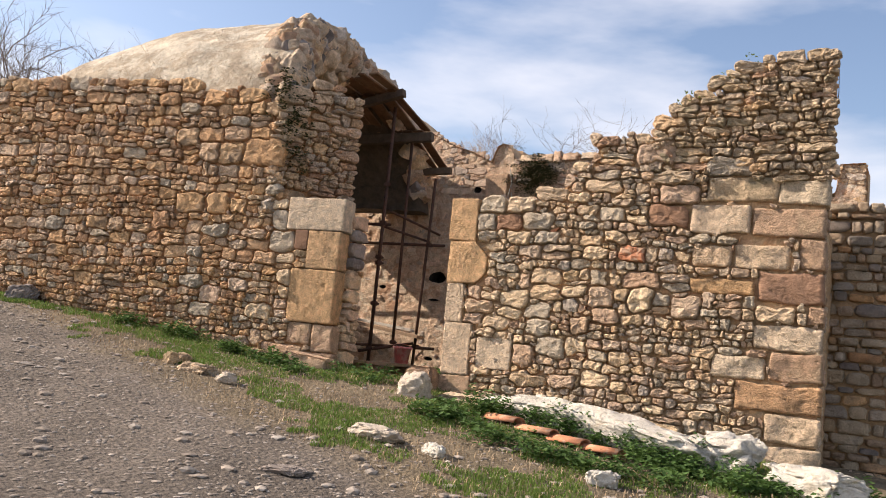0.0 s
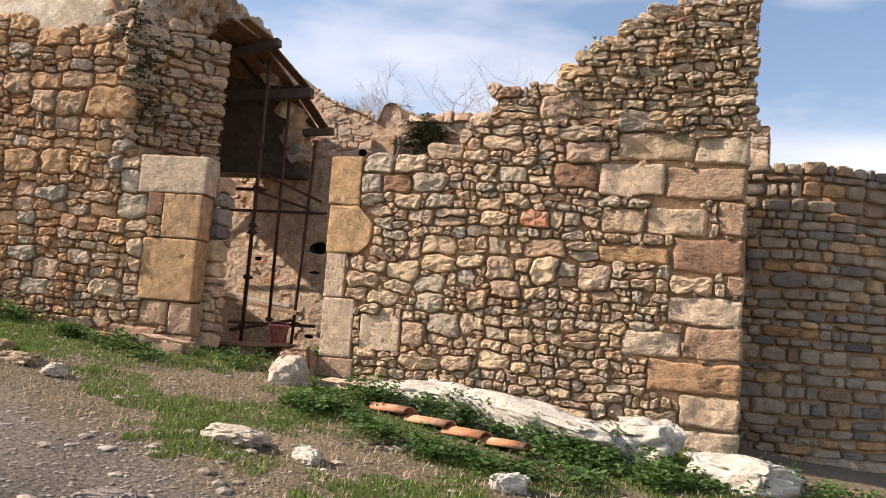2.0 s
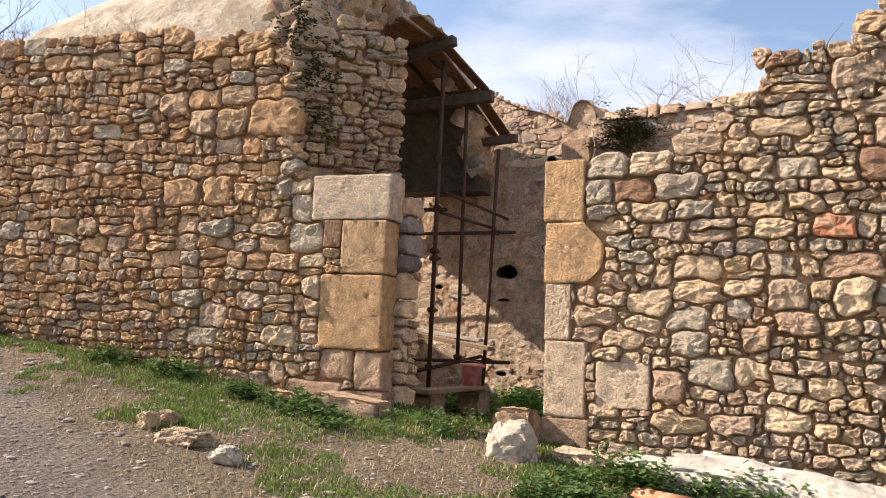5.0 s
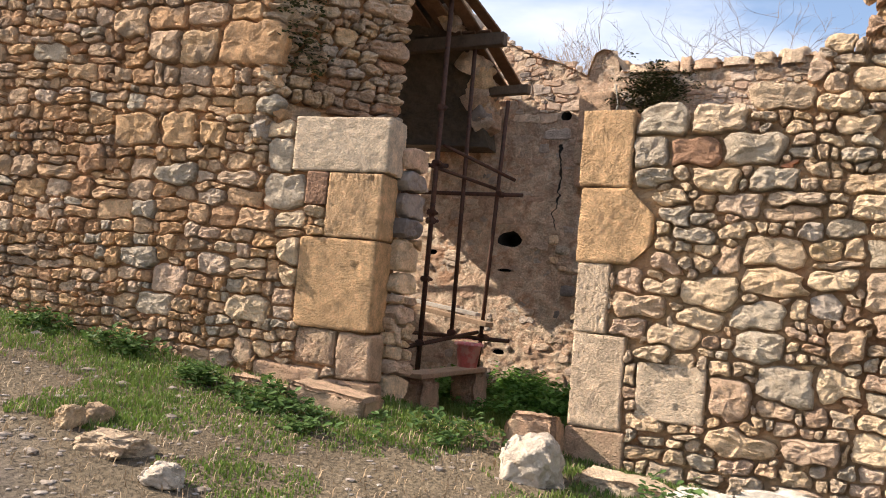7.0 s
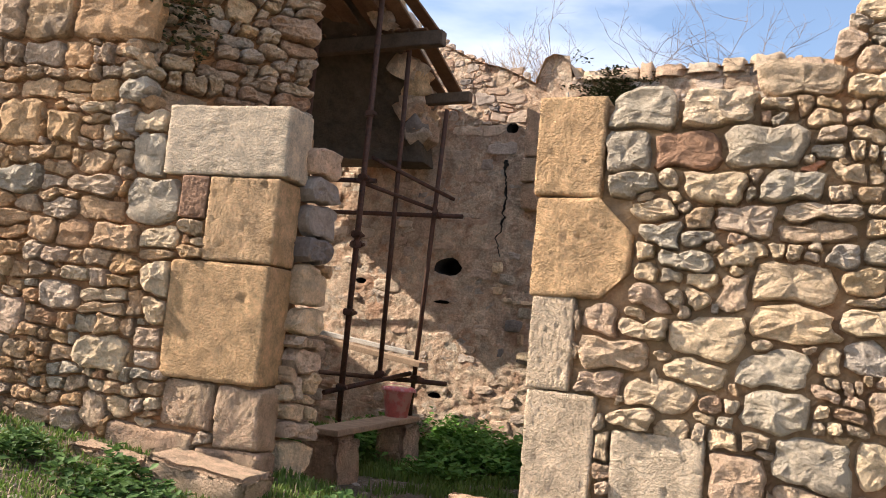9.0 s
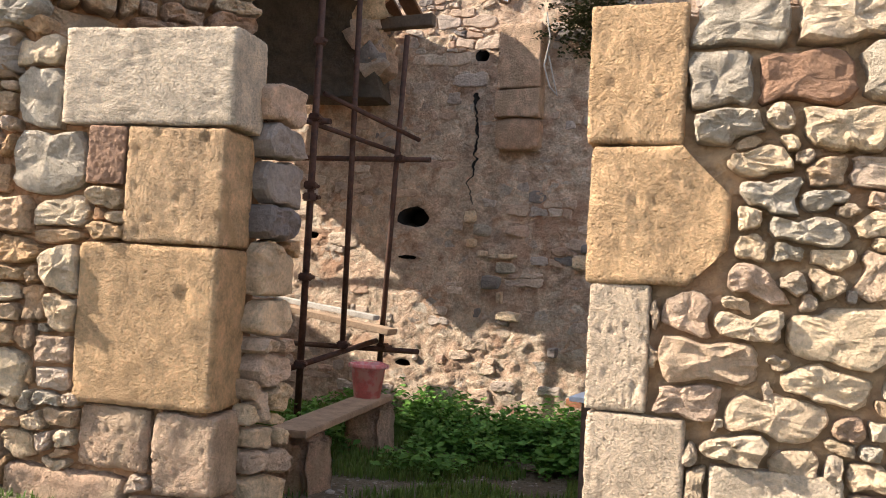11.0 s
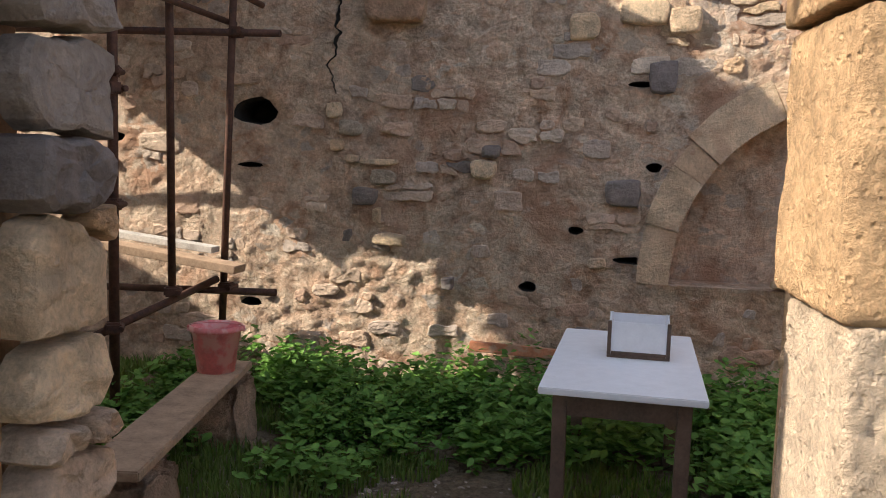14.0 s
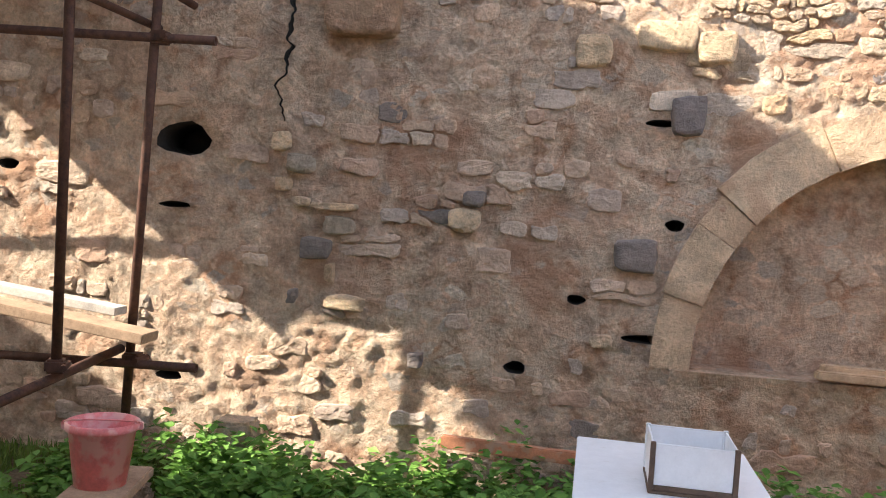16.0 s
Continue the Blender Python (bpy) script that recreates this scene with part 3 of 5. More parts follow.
# ---- ground ----
def ground_material():
    """Bare earth and stony road, parted by a ragged verge; tufts stand on it as geometry."""
    m = bpy.data.materials.new("earth_and_gravel")
    m.use_nodes = True
    n, l = m.node_tree.nodes, m.node_tree.links
    b = n["Principled BSDF"]
    b.inputs["Roughness"].default_value = .95
    b.inputs["Specular IOR Level"].default_value = .15
    geo = n.new("ShaderNodeNewGeometry")
    sep = n.new("ShaderNodeSeparateXYZ")
    l.new(geo.outputs["Position"], sep.inputs[0])
    wob = n.new("ShaderNodeTexNoise")
    wob.inputs["Scale"].default_value, wob.inputs["Detail"].default_value = 1.4, 6
    l.new(geo.outputs["Position"], wob.inputs["Vector"])

    def math_node(op, a, c):
        k = n.new("ShaderNodeMath")
        k.operation = op
        for i, v in enumerate((a, c)):
            if isinstance(v, (int, float)):
                k.inputs[i].default_value = v
            else:
                l.new(v, k.inputs[i])
        return k.outputs[0]

    # verge line: y = -2.65 - 0.28 x, roughened
    edge = math_node("ADD", math_node("ADD", sep.outputs["Y"], math_node("MULTIPLY", sep.outputs["X"], .28)), math_node("MULTIPLY", wob.outputs["Fac"], 1.3))
    mask = n.new("ShaderNodeMapRange")
    mask.inputs["From Min"].default_value, mask.inputs["From Max"].default_value = -2.6, -2.0
    l.new(edge, mask.inputs["Value"])
    vor = n.new("ShaderNodeTexVoronoi")
    vor.inputs["Scale"].default_value = 26
    l.new(geo.outputs["Position"], vor.inputs["Vector"])
    fine = n.new("ShaderNodeTexNoise")
    fine.inputs["Scale"].default_value, fine.inputs["Detail"].default_value, fine.inputs["Roughness"].default_value = 30, 9, .75
    l.new(geo.outputs["Position"], fine.inputs["Vector"])
    big = n.new("ShaderNodeTexNoise")
    big.inputs["Scale"].default_value, big.inputs["Detail"].default_value = 1.1, 6
    l.new(geo.outputs["Position"], big.inputs["Vector"])
    road = n.new("ShaderNodeValToRGB")
    road.color_ramp.elements[0].position, road.color_ramp.elements[1].position = .35, .68
    road.color_ramp.elements[0].color, road.color_ramp.elements[1].color = (.085, .070, .058, 1), (.27, .225, .185, 1)
    l.new(fine.outputs["Fac"], road.inputs["Fac"])
    earth = n.new("ShaderNodeValToRGB")
    earth.color_ramp.elements[0].position, earth.color_ramp.elements[1].position = .3, .7
    earth.color_ramp.elements[0].color, earth.color_ramp.elements[1].color = (.105, .082, .052, 1), (.28, .22, .15, 1)
    l.new(fine.outputs["Fac"], earth.inputs["Fac"])
    two = n.new("ShaderNodeMix")
    two.data_type = "RGBA"
    l.new(mask.outputs["Result"], two.inputs["Factor"])
    l.new(road.outputs["Color"], two.inputs[6])
    l.new(earth.outputs["Color"], two.inputs[7])
    tone = n.new("ShaderNodeMapRange")
    tone.inputs["From Min"].default_value, tone.inputs["From Max"].default_value = .3, .7
    tone.inputs["To Min"].default_value, tone.inputs["To Max"].default_value = .72, 1.2
    l.new(big.outputs["Fac"], tone.inputs["Value"])
    mul = n.new("ShaderNodeMix")
    mul.data_type, mul.blend_type = "RGBA", "MULTIPLY"
    mul.inputs["Factor"].default_value = 1
    l.new(two.outputs[2], mul.inputs[6])
    l.new(tone.outputs["Result"], mul.inputs[7])
    l.new(mul.outputs[2], b.inputs["Base Color"])
    height = math_node("ADD", fine.outputs["Fac"], math_node("MULTIPLY", vor.outputs["Distance"], -.8))
    bp = n.new("ShaderNodeBump")
    bp.inputs["Strength"].default_value, bp.inputs["Distance"].default_value = 1.0, .03
    l.new(height, bp.inputs["Height"])
    l.new(bp.outputs["Normal"], b.inputs["Normal"])
    return m


GROUND = ground_material()


def spaced(lo, hi, step, far):
    a = [lo + step * i for i in range(int((hi - lo) / step) + 1)]
    left, right, s = [], [], step
    x, y = lo, a[-1]
    while x > -far:
        s *= 1.5
        x -= s
        y += s
        left.append(x), right.append(y)
    return left[::-1] + a + right


gx, gy = spaced(-9, 8, .1, 900), spaced(-11, 6, .1, 900)
gv = [(x, y, ground_z(x, y) - .012 * max(0, math.hypot(x, y) - 25)) for y in gy for x in gx]
gn = len(gx)
gf = [(j * gn + i, j * gn + i + 1, (j + 1) * gn + i + 1, (j + 1) * gn + i) for j in range(len(gy) - 1) for i in range(gn - 1)]
tagged(shape("ground", gv, gf, GROUND), "stony dirt road with a grassy verge and earth floor", "ground", kind="structure")

# ---- front wall, left of the doorway ----
OL, DL = Vector((-.72, -.14, 0)), Vector((.981, .196, 0)).normalized()
NL = Vector((DL.y, -DL.x, 0))
BACKL = .42


def foot_l(u):
    p = OL + DL * u
    return ground_z(p.x, p.y - .15)


top_l = line([(-10, 3.95), (-4, 3.88), (-1.35, 3.80), (-1.18, 3.45), (-1.08, 2.7), (-.98, 2.45), (-.8, 2.38), (0, 2.34)])
wall_l = tagged(new("wall_front_left"), "tall rubble stone wall of ochre and brown stones with an ashlar door jamb", "wall", kind="structure")
wall_body("core", OL, DL, NL, -10, -.09, foot_l, top_l, BACKL, MORTAR_L, wall_l, inset=.008)
BLOCKS_L = [  # u0, u1, z0, z1
    (-.785, 0, 1.99, 2.39), (-.47, -.03, 1.51, 1.98), (-.65, -.03, .85, 1.50), (-.65, -.48, 1.74, 1.98),
]
MATS_L = [ASHLAR_W, ASHLAR_Y, ASHLAR_Y, ASHLAR_B]
LAB_L = ["pale pinkish dressed block", "yellow pitted sandstone block", "large yellow sandstone block", "reddish brown block"]
for i, (a, b, lo, hi) in enumerate(BLOCKS_L):
    block(wall_l, OL, DL, NL, a, b, lo, hi, .22 if i < 3 else .1, .045, MATS_L[i], i + 3, label=LAB_L[i], worn=.007, bevel=.009)
BASE_L = [(-.28, .0, .50, .84, ASHLAR_P), (-.36, .02, .12, .50, ASHLAR_P), (-.95, -.38, .12, .56, ASHLAR_P), (-.62, -.30, .58, .83, ASHLAR_P)]
for i, (a, b, lo, hi, mt) in enumerate(BASE_L):
    block(wall_l, OL, DL, NL, a, b, lo, hi, .2, .035, mt, i + 40, worn=.03, bevel=.025, label="worn pinkish base block")
OCHRE_L = [(-1.55, -1.02, 2.79, 3.12), (-1.91, -1.56, 2.83, 3.07), (-2.24, -1.93, 2.85, 3.07), (-2.49, -2.04, 2.13, 2.40), (-2.0, -1.69, 2.14, 2.44), (-2.61, -2.28, 3.05, 3.28), (-2.25, -1.9, 3.09, 3.3), (-1.88, -1.5, 3.14, 3.31), (-1.65, -1.4, 2.15, 2.35), (-2.82, -2.54, 1.92, 2.12)]
GREY_L = [(-1.02, -.80, 1.97, 2.22), (-1.01, -.67, 1.74, 1.96), (-2.07, -1.73, .82, .98), (-2.02, -1.64, 1.82, 1.99), (-2.62, -2.3, 3.51, 3.66)]
CREAM_L = [(-1.03, -.8, 2.24, 2.34), (-.84, -.66, 1.29, 1.49), (-.80, -.66, 1.14, 1.27), (-1.24, -.88, .83, 1.0), (-.63, -.48, 1.63, 1.73)]
PINK_L = [(-.86, -.66, .99, 1.12), (-.84, -.66, .87, .98), (-1.45, -1.07, 1.87, 1.92), (-1.15, -.98, .57, .70), (-1.95, -1.64, 1.01, 1.19)]
BIG_L = [(r, m) for rows, m in ((OCHRE_L, STONE_L), (GREY_L, STONE_PALE_GREY), (CREAM_L, STONE_CREAM), (PINK_L, STONE_PINK)) for r in rows]
rl = random.Random(11)
rub_l = Rubble(wall_l, STONE_L)
blocks_l = BLOCKS_L + [b[:4] for b in BASE_L]
res_l = blocks_l + [r for r, _ in BIG_L]


def pick_l(u, v, r):
    """Paler stones near the jamb, ochre ones along the wall, a few grey."""
    x = r.random()
    if u > -1.3 and v < 2.4 and x < .5:
        return STONE_CREAM if x < .2 else STONE_PALE_GREY if x < .35 else STONE_PINK
    return STONE_PALE_GREY if x < .07 else STONE_PINK if x < .14 else None


masonry(rub_l, OL, DL, NL, -9.9, -.07, foot_l, top_l, res_l, rl, .06, .19, single=lambda u, v: u > -2.1, depth=(.026, .056), longest=2.2, gap=.005, chips=.5, pick=pick_l, big=BIG_L, blocks=blocks_l)
# reveal of the jamb
masonry(rub_l, Vector((-.745, .08, 0)), Vector((0, 1, 0)), Vector((1, 0, 0)), 0, .22, lambda u: .15, lambda u: 2.25, [], rl, .15, .28, single=lambda u, v: True, depth=(.03, .06), pick=lambda u, v, r: STONE_GREY if 1.45 < v < 2.0 else STONE_CREAM if r.random() < .7 else STONE_PINK, chips=.3)
rub_l.close()

# broken core above the jamb, where the facing has fallen
OC, DC = Vector((-1.80, -.28, 0)), Vector((.56, .83, 0)).normalized()
NC = Vector((DC.y, -DC.x, 0))
wall_c = tagged(new("wall_broken_end"), "broken rubble core of the old wall end, overgrown", "wall", kind="structure")
top_c = line([(0, 3.75), (.4, 3.95), (.95, 3.9), (1.1, 3.6)])
wall_body("core", OC, DC, NC, -.1, 1.02, lambda u: 2.7, top_c, 1.0, MORTAR_L, wall_c)
rc = random.Random(5)
rub_c = Rubble(wall_c, STONE_R)
masonry(rub_c, OC, DC, NC, -.1, 1.02, lambda u: 2.3, top_c, [], rc, .05, .17, single=lambda u, v: True, depth=(.04, .13))
rub_c.close()

# ---- the vault over the inner room ----
vault = tagged(new("vault"), "broken barrel vault of rubble with a pale rendered top", "vault", kind="structure")
WC, RO, RI, ZS = 2.5, 2.38, 2.0, 3.2


def vault_point(u, th, r):
    k = 1.0
    if u < -2.8:
        k = max(.12, 1 - ((-2.8 - u) / 4.6) ** 2 * .85)
    p = OL + DL * u - NL * (WC - r * math.cos(th) * (1.24 if th > math.pi / 2 else 1))
    return Vector((p.x, p.y, ZS + r * math.sin(th) * k))


vend = line([(0, -1.0), (.5, -1.35), (.9, -1.5), (1.3, -1.75), (1.75, -1.65), (2.2, -1.35), (2.7, -1.1), (3.15, -1.0)])
vv, vf = [], []
NT, NU = 40, 60


def rear_cut(th):
    """Share of the length where an unseen rear gap, added here, lets sun in."""
    return line([(1.85, .50), (2.3, .57), (2.6, .675), (3.14, .685)])(th)

for r in (RO, RI):
    for j in range(NU + 1):
        for i in range(NT + 1):
            th = math.pi * i / NT
            e = vend(th) + .12 * noise.noise(Vector((th * 4, 1, 2)))
            u = -8.6 + (e + 8.6) * j / NU
            w = .05 * noise.noise(Vector((u * 1.6, th * 3, r))) + .02 * noise.noise(Vector((u * 6, th * 11, r)))
            if r == RI:
                w -= .27 * max(0, min(1, (-2.5 - u) / .8))  # thicker shell away from the broken end
            vv.append(vault_point(u, th, r + w))
na = NT + 1
half = (NU + 1) * na
for j in range(NU):
    for i in range(NT):
        a = j * na + i
        th, share = i / NT * math.pi, j / NU
        sun_gap = th > 1.85 and .33 < share
        # outer skin overhangs the added gap to shade the back wall's upper left
        if not (sun_gap and share < rear_cut(th) - .13 * min(1, max(0, (th - 2.4) / .4))):
            vf.append((a, a + 1, a + na + 1, a + na))
        if sun_gap and share < rear_cut(th):
            continue
        vf.append((half + a, half + a + na, half + a + na + 1, half + a + 1))
for i in range(NT):
    a = NU * na + i
    vf.append((a, a + 1, half + a + 1, half + a))
    vf.append((i + 1, i, half + i, half + i + 1))
for j in range(NU):
    for i in (0, NT):
        if i and .33 < j / NU < rear_cut(math.pi):
            continue
        a = j * na + i
        vf.append((a, a + na, half + a + na, half + a))
outer = [f for f in vf if max(f) < half]
inner = [f for f in vf if max(f) >= half]
shape("shell", vv[:half], outer, PALE_CAP, vault, "pale lime-rendered vault top")
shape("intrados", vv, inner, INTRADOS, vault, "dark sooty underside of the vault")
rv = random.Random(8)
rub_v = Rubble(vault, STONE_R)
for k in range(620):
    th = rv.uniform(0.02, 3.0)
    r = rv.uniform(RI + .04, RO - .08)
    e = vend(th) + .12 * noise.noise(Vector((th * 4, 1, 2))) + rv.uniform(-.05, .05)
    if k % 3 == 0:
        r = RO - .06
        e -= rv.uniform(0, .35)
    c = vault_point(e, th, r)
    s = rv.uniform(.07, .26)
    out = (DL * rv.uniform(.3, 1) + NL * rv.uniform(0, .6) + Vector((0, 0, rv.uniform(0, .6)))).normalized()
    q = (-out).to_track_quat("Y", "Z").to_matrix().to_4x4()
    m = Matrix.Translation(c) @ q @ Matrix.Rotation(rv.uniform(0, 6.3), 4, "Y") @ Matrix.Diagonal((s * rv.uniform(1, 1.7), s * .5, s, 1))
    rub_v.add(m, rv, k < 260, STONE_GREY if rv.random() < .12 else None, True)
for k in range(170):
    th = rv.uniform(.55, 1.8)
    c = vault_point(vend(th) - rv.uniform(.05, .4), th, rv.uniform(1.62, 2.05))
    s = rv.uniform(.1, .3)
    q = Vector((-1, .4, -.1)).to_track_quat("Y", "Z").to_matrix().to_4x4()
    rub_v.add(Matrix.Translation(c) @ q @ Matrix.Rotation(rv.uniform(0, 6.3), 4, "Y") @ Matrix.Diagonal((s * 1.4, s * .6, s, 1)), rv, False, STONE_GREY if rv.random() < .2 else None, True)
rub_v.close()

# ---- front wall, right of the doorway ----
OR, DR = Vector((.65, .07, 0)), Vector((3.99, .38, 0)).normalized()
NR = Vector((DR.y, -DR.x, 0))


def foot_r(u):
    p = OR + DR * u
    return ground_z(p.x, p.y - .2)


top_r = line([(0, 2.43), (1.15, 2.46), (1.42, 2.69), (1.63, 2.86), (1.66, 3.05), (1.83, 3.16), (2.38, 3.19), (2.42, 3.41), (2.6, 3.55), (2.94, 3.59), (2.98, 3.76), (3.16, 3.78), (3.2, 3.94), (4.03, 3.97)])
wall_r = tagged(new("wall_front_right"), "stepped rubble wall of cream and grey stones rising to a broken corner", "wall", kind="structure")
wall_body("core", OR, DR, NR, .12, 3.98, foot_r, top_r, .58, MORTAR_R, wall_r, inset=.008)
BLOCKS_R = [  # door jamb: u0, u1, z0, z1
    (0, .335, 1.94, 2.44), (.02, .50, 1.455, 1.935), (.04, .25, 1.01, 1.45), (.05, .385, .42, 1.0), (.04, .42, .08, .41), (.47, .88, .52, .86),
]
MATS_R = [ASHLAR_Y, ASHLAR_Y, ASHLAR_W, ASHLAR_W, ASHLAR_P, ASHLAR_W]
LAB_R = ["tan dressed jamb block", "rough pitted ochre block", "narrow pale jamb block", "large pale jamb block", "worn pink base block", "squared pale block"]
for i, (a, b, lo, hi) in enumerate(BLOCKS_R):
    block(wall_r, OR, DR, NR, a, b, lo, hi, .3 if i < 5 else .12, .04, MATS_R[i], i + 13, worn=.018 if i == 1 else .007, bevel=.016 if i == 1 else .01, label=LAB_R[i], chop=.17 if i == 1 else 0)
QUOIN = [  # the broken corner: u0, u1, z0, z1
    (2.86, 3.54, 2.45, 2.70), (3.56, 4.01, 2.42, 2.68), (2.71, 3.29, 2.12, 2.41), (3.31, 3.99, 2.10, 2.38), (2.75, 3.13, 1.77, 1.98), (3.16, 3.69, 1.77, 2.01), (3.77, 4.01, 1.78, 2.08),
    (3.4, 4.0, 1.44, 1.75), (2.75, 3.37, 1.50, 1.65), (3.38, 4.01, .98, 1.22), (3.54, 4.02, .68, .96), (3.0, 3.51, .67, .89), (3.22, 4.02, .38, .65), (3.51, 4.01, .09, .36), (3.5, 4.02, -.22, .07), (3.86, 4.01, 1.25, 1.42),
]
MATS_Q = [STONE_MOSSY, STONE_MOSSY, ASHLAR_W, ASHLAR_P, ASHLAR_W, ASHLAR_W, ASHLAR_P, ASHLAR_B, ASHLAR_Y, ASHLAR_W, ASHLAR_P, ASHLAR_W, ASHLAR_O, ASHLAR_W, ASHLAR_W, ASHLAR_P]
for i, (a, b, lo, hi) in enumerate(QUOIN):
    block(wall_r, OR, DR, NR, a, b, lo, hi, .3, .03, MATS_Q[i], i + 60, worn=.03, bevel=.028, name="quoin_block")
GREY_R = [(.34, .54, 2.09, 2.25), (.35, .61, 1.96, 2.06), (.53, .72, 1.72, 1.82), (.61, .87, 1.61, 1.70), (.34, .66, 2.29, 2.43), (.88, 1.24, 2.10, 2.28), (1.04, 1.33, 1.94, 2.07), (1.01, 1.31, .94, 1.10), (1.16, 1.48, .72, .92), (1.76, 2.04, 2.21, 2.37), (.97, 1.29, 1.12, 1.28), (2.88, 3.28, 2.72, 2.86)]
CREAM_R = [(.36, .70, 1.86, 1.93), (.51, .63, 1.56, 1.63), (.49, .68, 1.29, 1.38), (.69, 1.03, 1.23, 1.39), (.67, .94, 1.11, 1.20), (.50, .83, .98, 1.10), (.44, .63, .88, .98), (.67, 1.03, 2.29, 2.43), (.70, .99, 1.93, 2.08), (1.59, 1.87, 1.80, 1.92), (1.03, 1.38, 1.49, 1.68), (1.05, 1.40, 1.34, 1.48)]
WHITE_R = [(1.41, 1.67, 1.41, 1.51), (1.54, 1.81, 1.95, 2.05), (1.82, 2.04, 1.97, 2.08), (1.56, 1.98, 2.51, 2.67), (1.49, 1.72, .78, .92), (.90, 1.30, .39, .50), (1.66, 1.98, .47, .58), (2.13, 2.37, 1.28, 1.51), (1.5, 1.74, 2.24, 2.38), (3.39, 3.75, 1.25, 1.38)]
PINK_R = [(.47, .69, 1.43, 1.52), (.29, .62, 1.14, 1.28), (.26, .48, 1.02, 1.13), (.29, .45, 1.30, 1.42), (1.70, 1.96, 1.28, 1.48), (.88, 1.13, 1.79, 1.92), (.90, 1.14, .60, .81), (1.17, 1.37, .62, .71), (1.74, 2.04, 1.11, 1.26), (1.51, 1.71, 1.01, 1.16), (1.32, 1.62, .39, .54), (2.56, 2.86, 1.23, 1.43), (2.10, 2.48, 2.85, 3.08), (2.37, 2.79, 2.42, 2.62)]
RED_R = [(.56, .86, 2.07, 2.27), (2.28, 2.70, 2.16, 2.40), (1.98, 2.28, 1.77, 1.95)]
BIG_R = [(r, m) for rows, m in ((GREY_R, STONE_PALE_GREY), (CREAM_R, STONE_CREAM), (WHITE_R, STONE_CREAM), (PINK_R, STONE_PINK), (RED_R[:2], ASHLAR_B), (RED_R[2:], TERRACOTTA)) for r in rows]
rr = random.Random(21)
rub_r = Rubble(wall_r, STONE_R)
res_r = BLOCKS_R + QUOIN + [r for r, _ in BIG_R]


def high_r(u, v):
    """The weathered upper corner, laid in thin flat stones."""
    return u > 2.3 and v > 2.7


def pick_r(u, v, r):
    x = r.random()
    if high_r(u, v):
        return STONE_MOSSY if x < .75 else None
    return STONE_CREAM if x < .24 else STONE_PALE_GREY if x < .38 else STONE_PINK if x < .5 else TERRACOTTA if x < .512 else None


masonry(rub_r, OR, DR, NR, .07, 4.0, foot_r, top_r, res_r, rr, .055, .17, single=lambda u, v: u < 1.9 and v > .2, depth=(.03, .060), longest=2.6, gap=.006, chips=1.0, pick=pick_r, keep=lambda u, v: not high_r(u, v), big=BIG_R, blocks=BLOCKS_R + QUOIN)
masonry(rub_r, OR, DR, NR, 2.3, 4.02, lambda u: 2.6, top_r, res_r, rr, .03, .10, depth=(.03, .085), longest=5, gap=.004, chips=.2, pick=pick_r, keep=high_r, blocks=QUOIN, joint=.008)
# reveal of the jamb and the corner's return face
masonry(rub_r, Vector((.77, .66, 0)), Vector((0, -1, 0)), Vector((-1, 0, 0)), 0, .34, lambda u: .05, lambda u: 2.3, [], rr, .1, .26, single=lambda u, v: True, depth=(.02, .045))
PE = OR + DR * 3.97
masonry(rub_r, Vector((PE.x, PE.y, 0)), -NR, DR, 0, .6, lambda u: -.3, lambda u: 3.95, [(0, .3, a, b) for _, x, a, b in QUOIN if x > 3.9], rr, .08, .2, depth=(.02, .05))
rub_r.close()

# side wall of the room towards the apse, out of sight behind the corner
side = wall_body("wall_side", Vector((4.58, .9, 0)), Vector((0, 1, 0)), Vector((1, 0, 0)), 0, 4.6, lambda u: 0, lambda u: 2.3, .5, MORTAR_R)
tagged(side, "plain rubble side wall of the roofless room", "wall", kind="structure")

# ---- back wall with its blind arch ----
AX, AZ, AR = 1.8, .9, 1.29


def in_arch(x, z, grow=0.0):
    c = AX + .25 if x < AX else AX - .25
    return z > .87 - grow * .3 and math.hypot(x - c, z - AZ) < AR + grow


YB = 4.97
top_b = line([(-10, 5.0), (-6, 5.2), (-4.3, 5.7), (-3.5, 5.3), (-2.85, 4.83), (-2.2, 4.5), (-1.9, 4.42), (-1.46, 4.2), (-1.42, 4.46), (-1.3, 4.54), (-1.1, 4.5), (-1.05, 4.2), (-.8, 4.25), (1.2, 4.28), (3.9, 3.6), (4.2, 3.5), (4.25, 4.0), (4.9, 4.02)])
wall_b = tagged(new("wall_back"), "plastered rubble back wall with a blind arch, cracks and putlog holes", "wall", kind="structure")
HOLES = [(-2.38, 2.04, .175, .10), (.62, 1.70, .05, .03), (.09, 1.23, .05, .025), (.49, 1.03, .12, .022), (-.24, .80, .06, .035), (-2.42, 1.63, .10, .016), (.5, 2.28, .08, .018), (-3.56, 1.82, .07, .03), (-2.4, .56, .08, .03), (-1.72, 3.67, .07, .06)]
STEP = .02
bx = [-9 + .4 * i for i in range(10)] + [-5 + STEP * i for i in range(int(9.61 / STEP) + 1)]
bz = [-.3 + STEP * i for i in range(int(6.2 / STEP) + 1)]
bv, bf = [], []
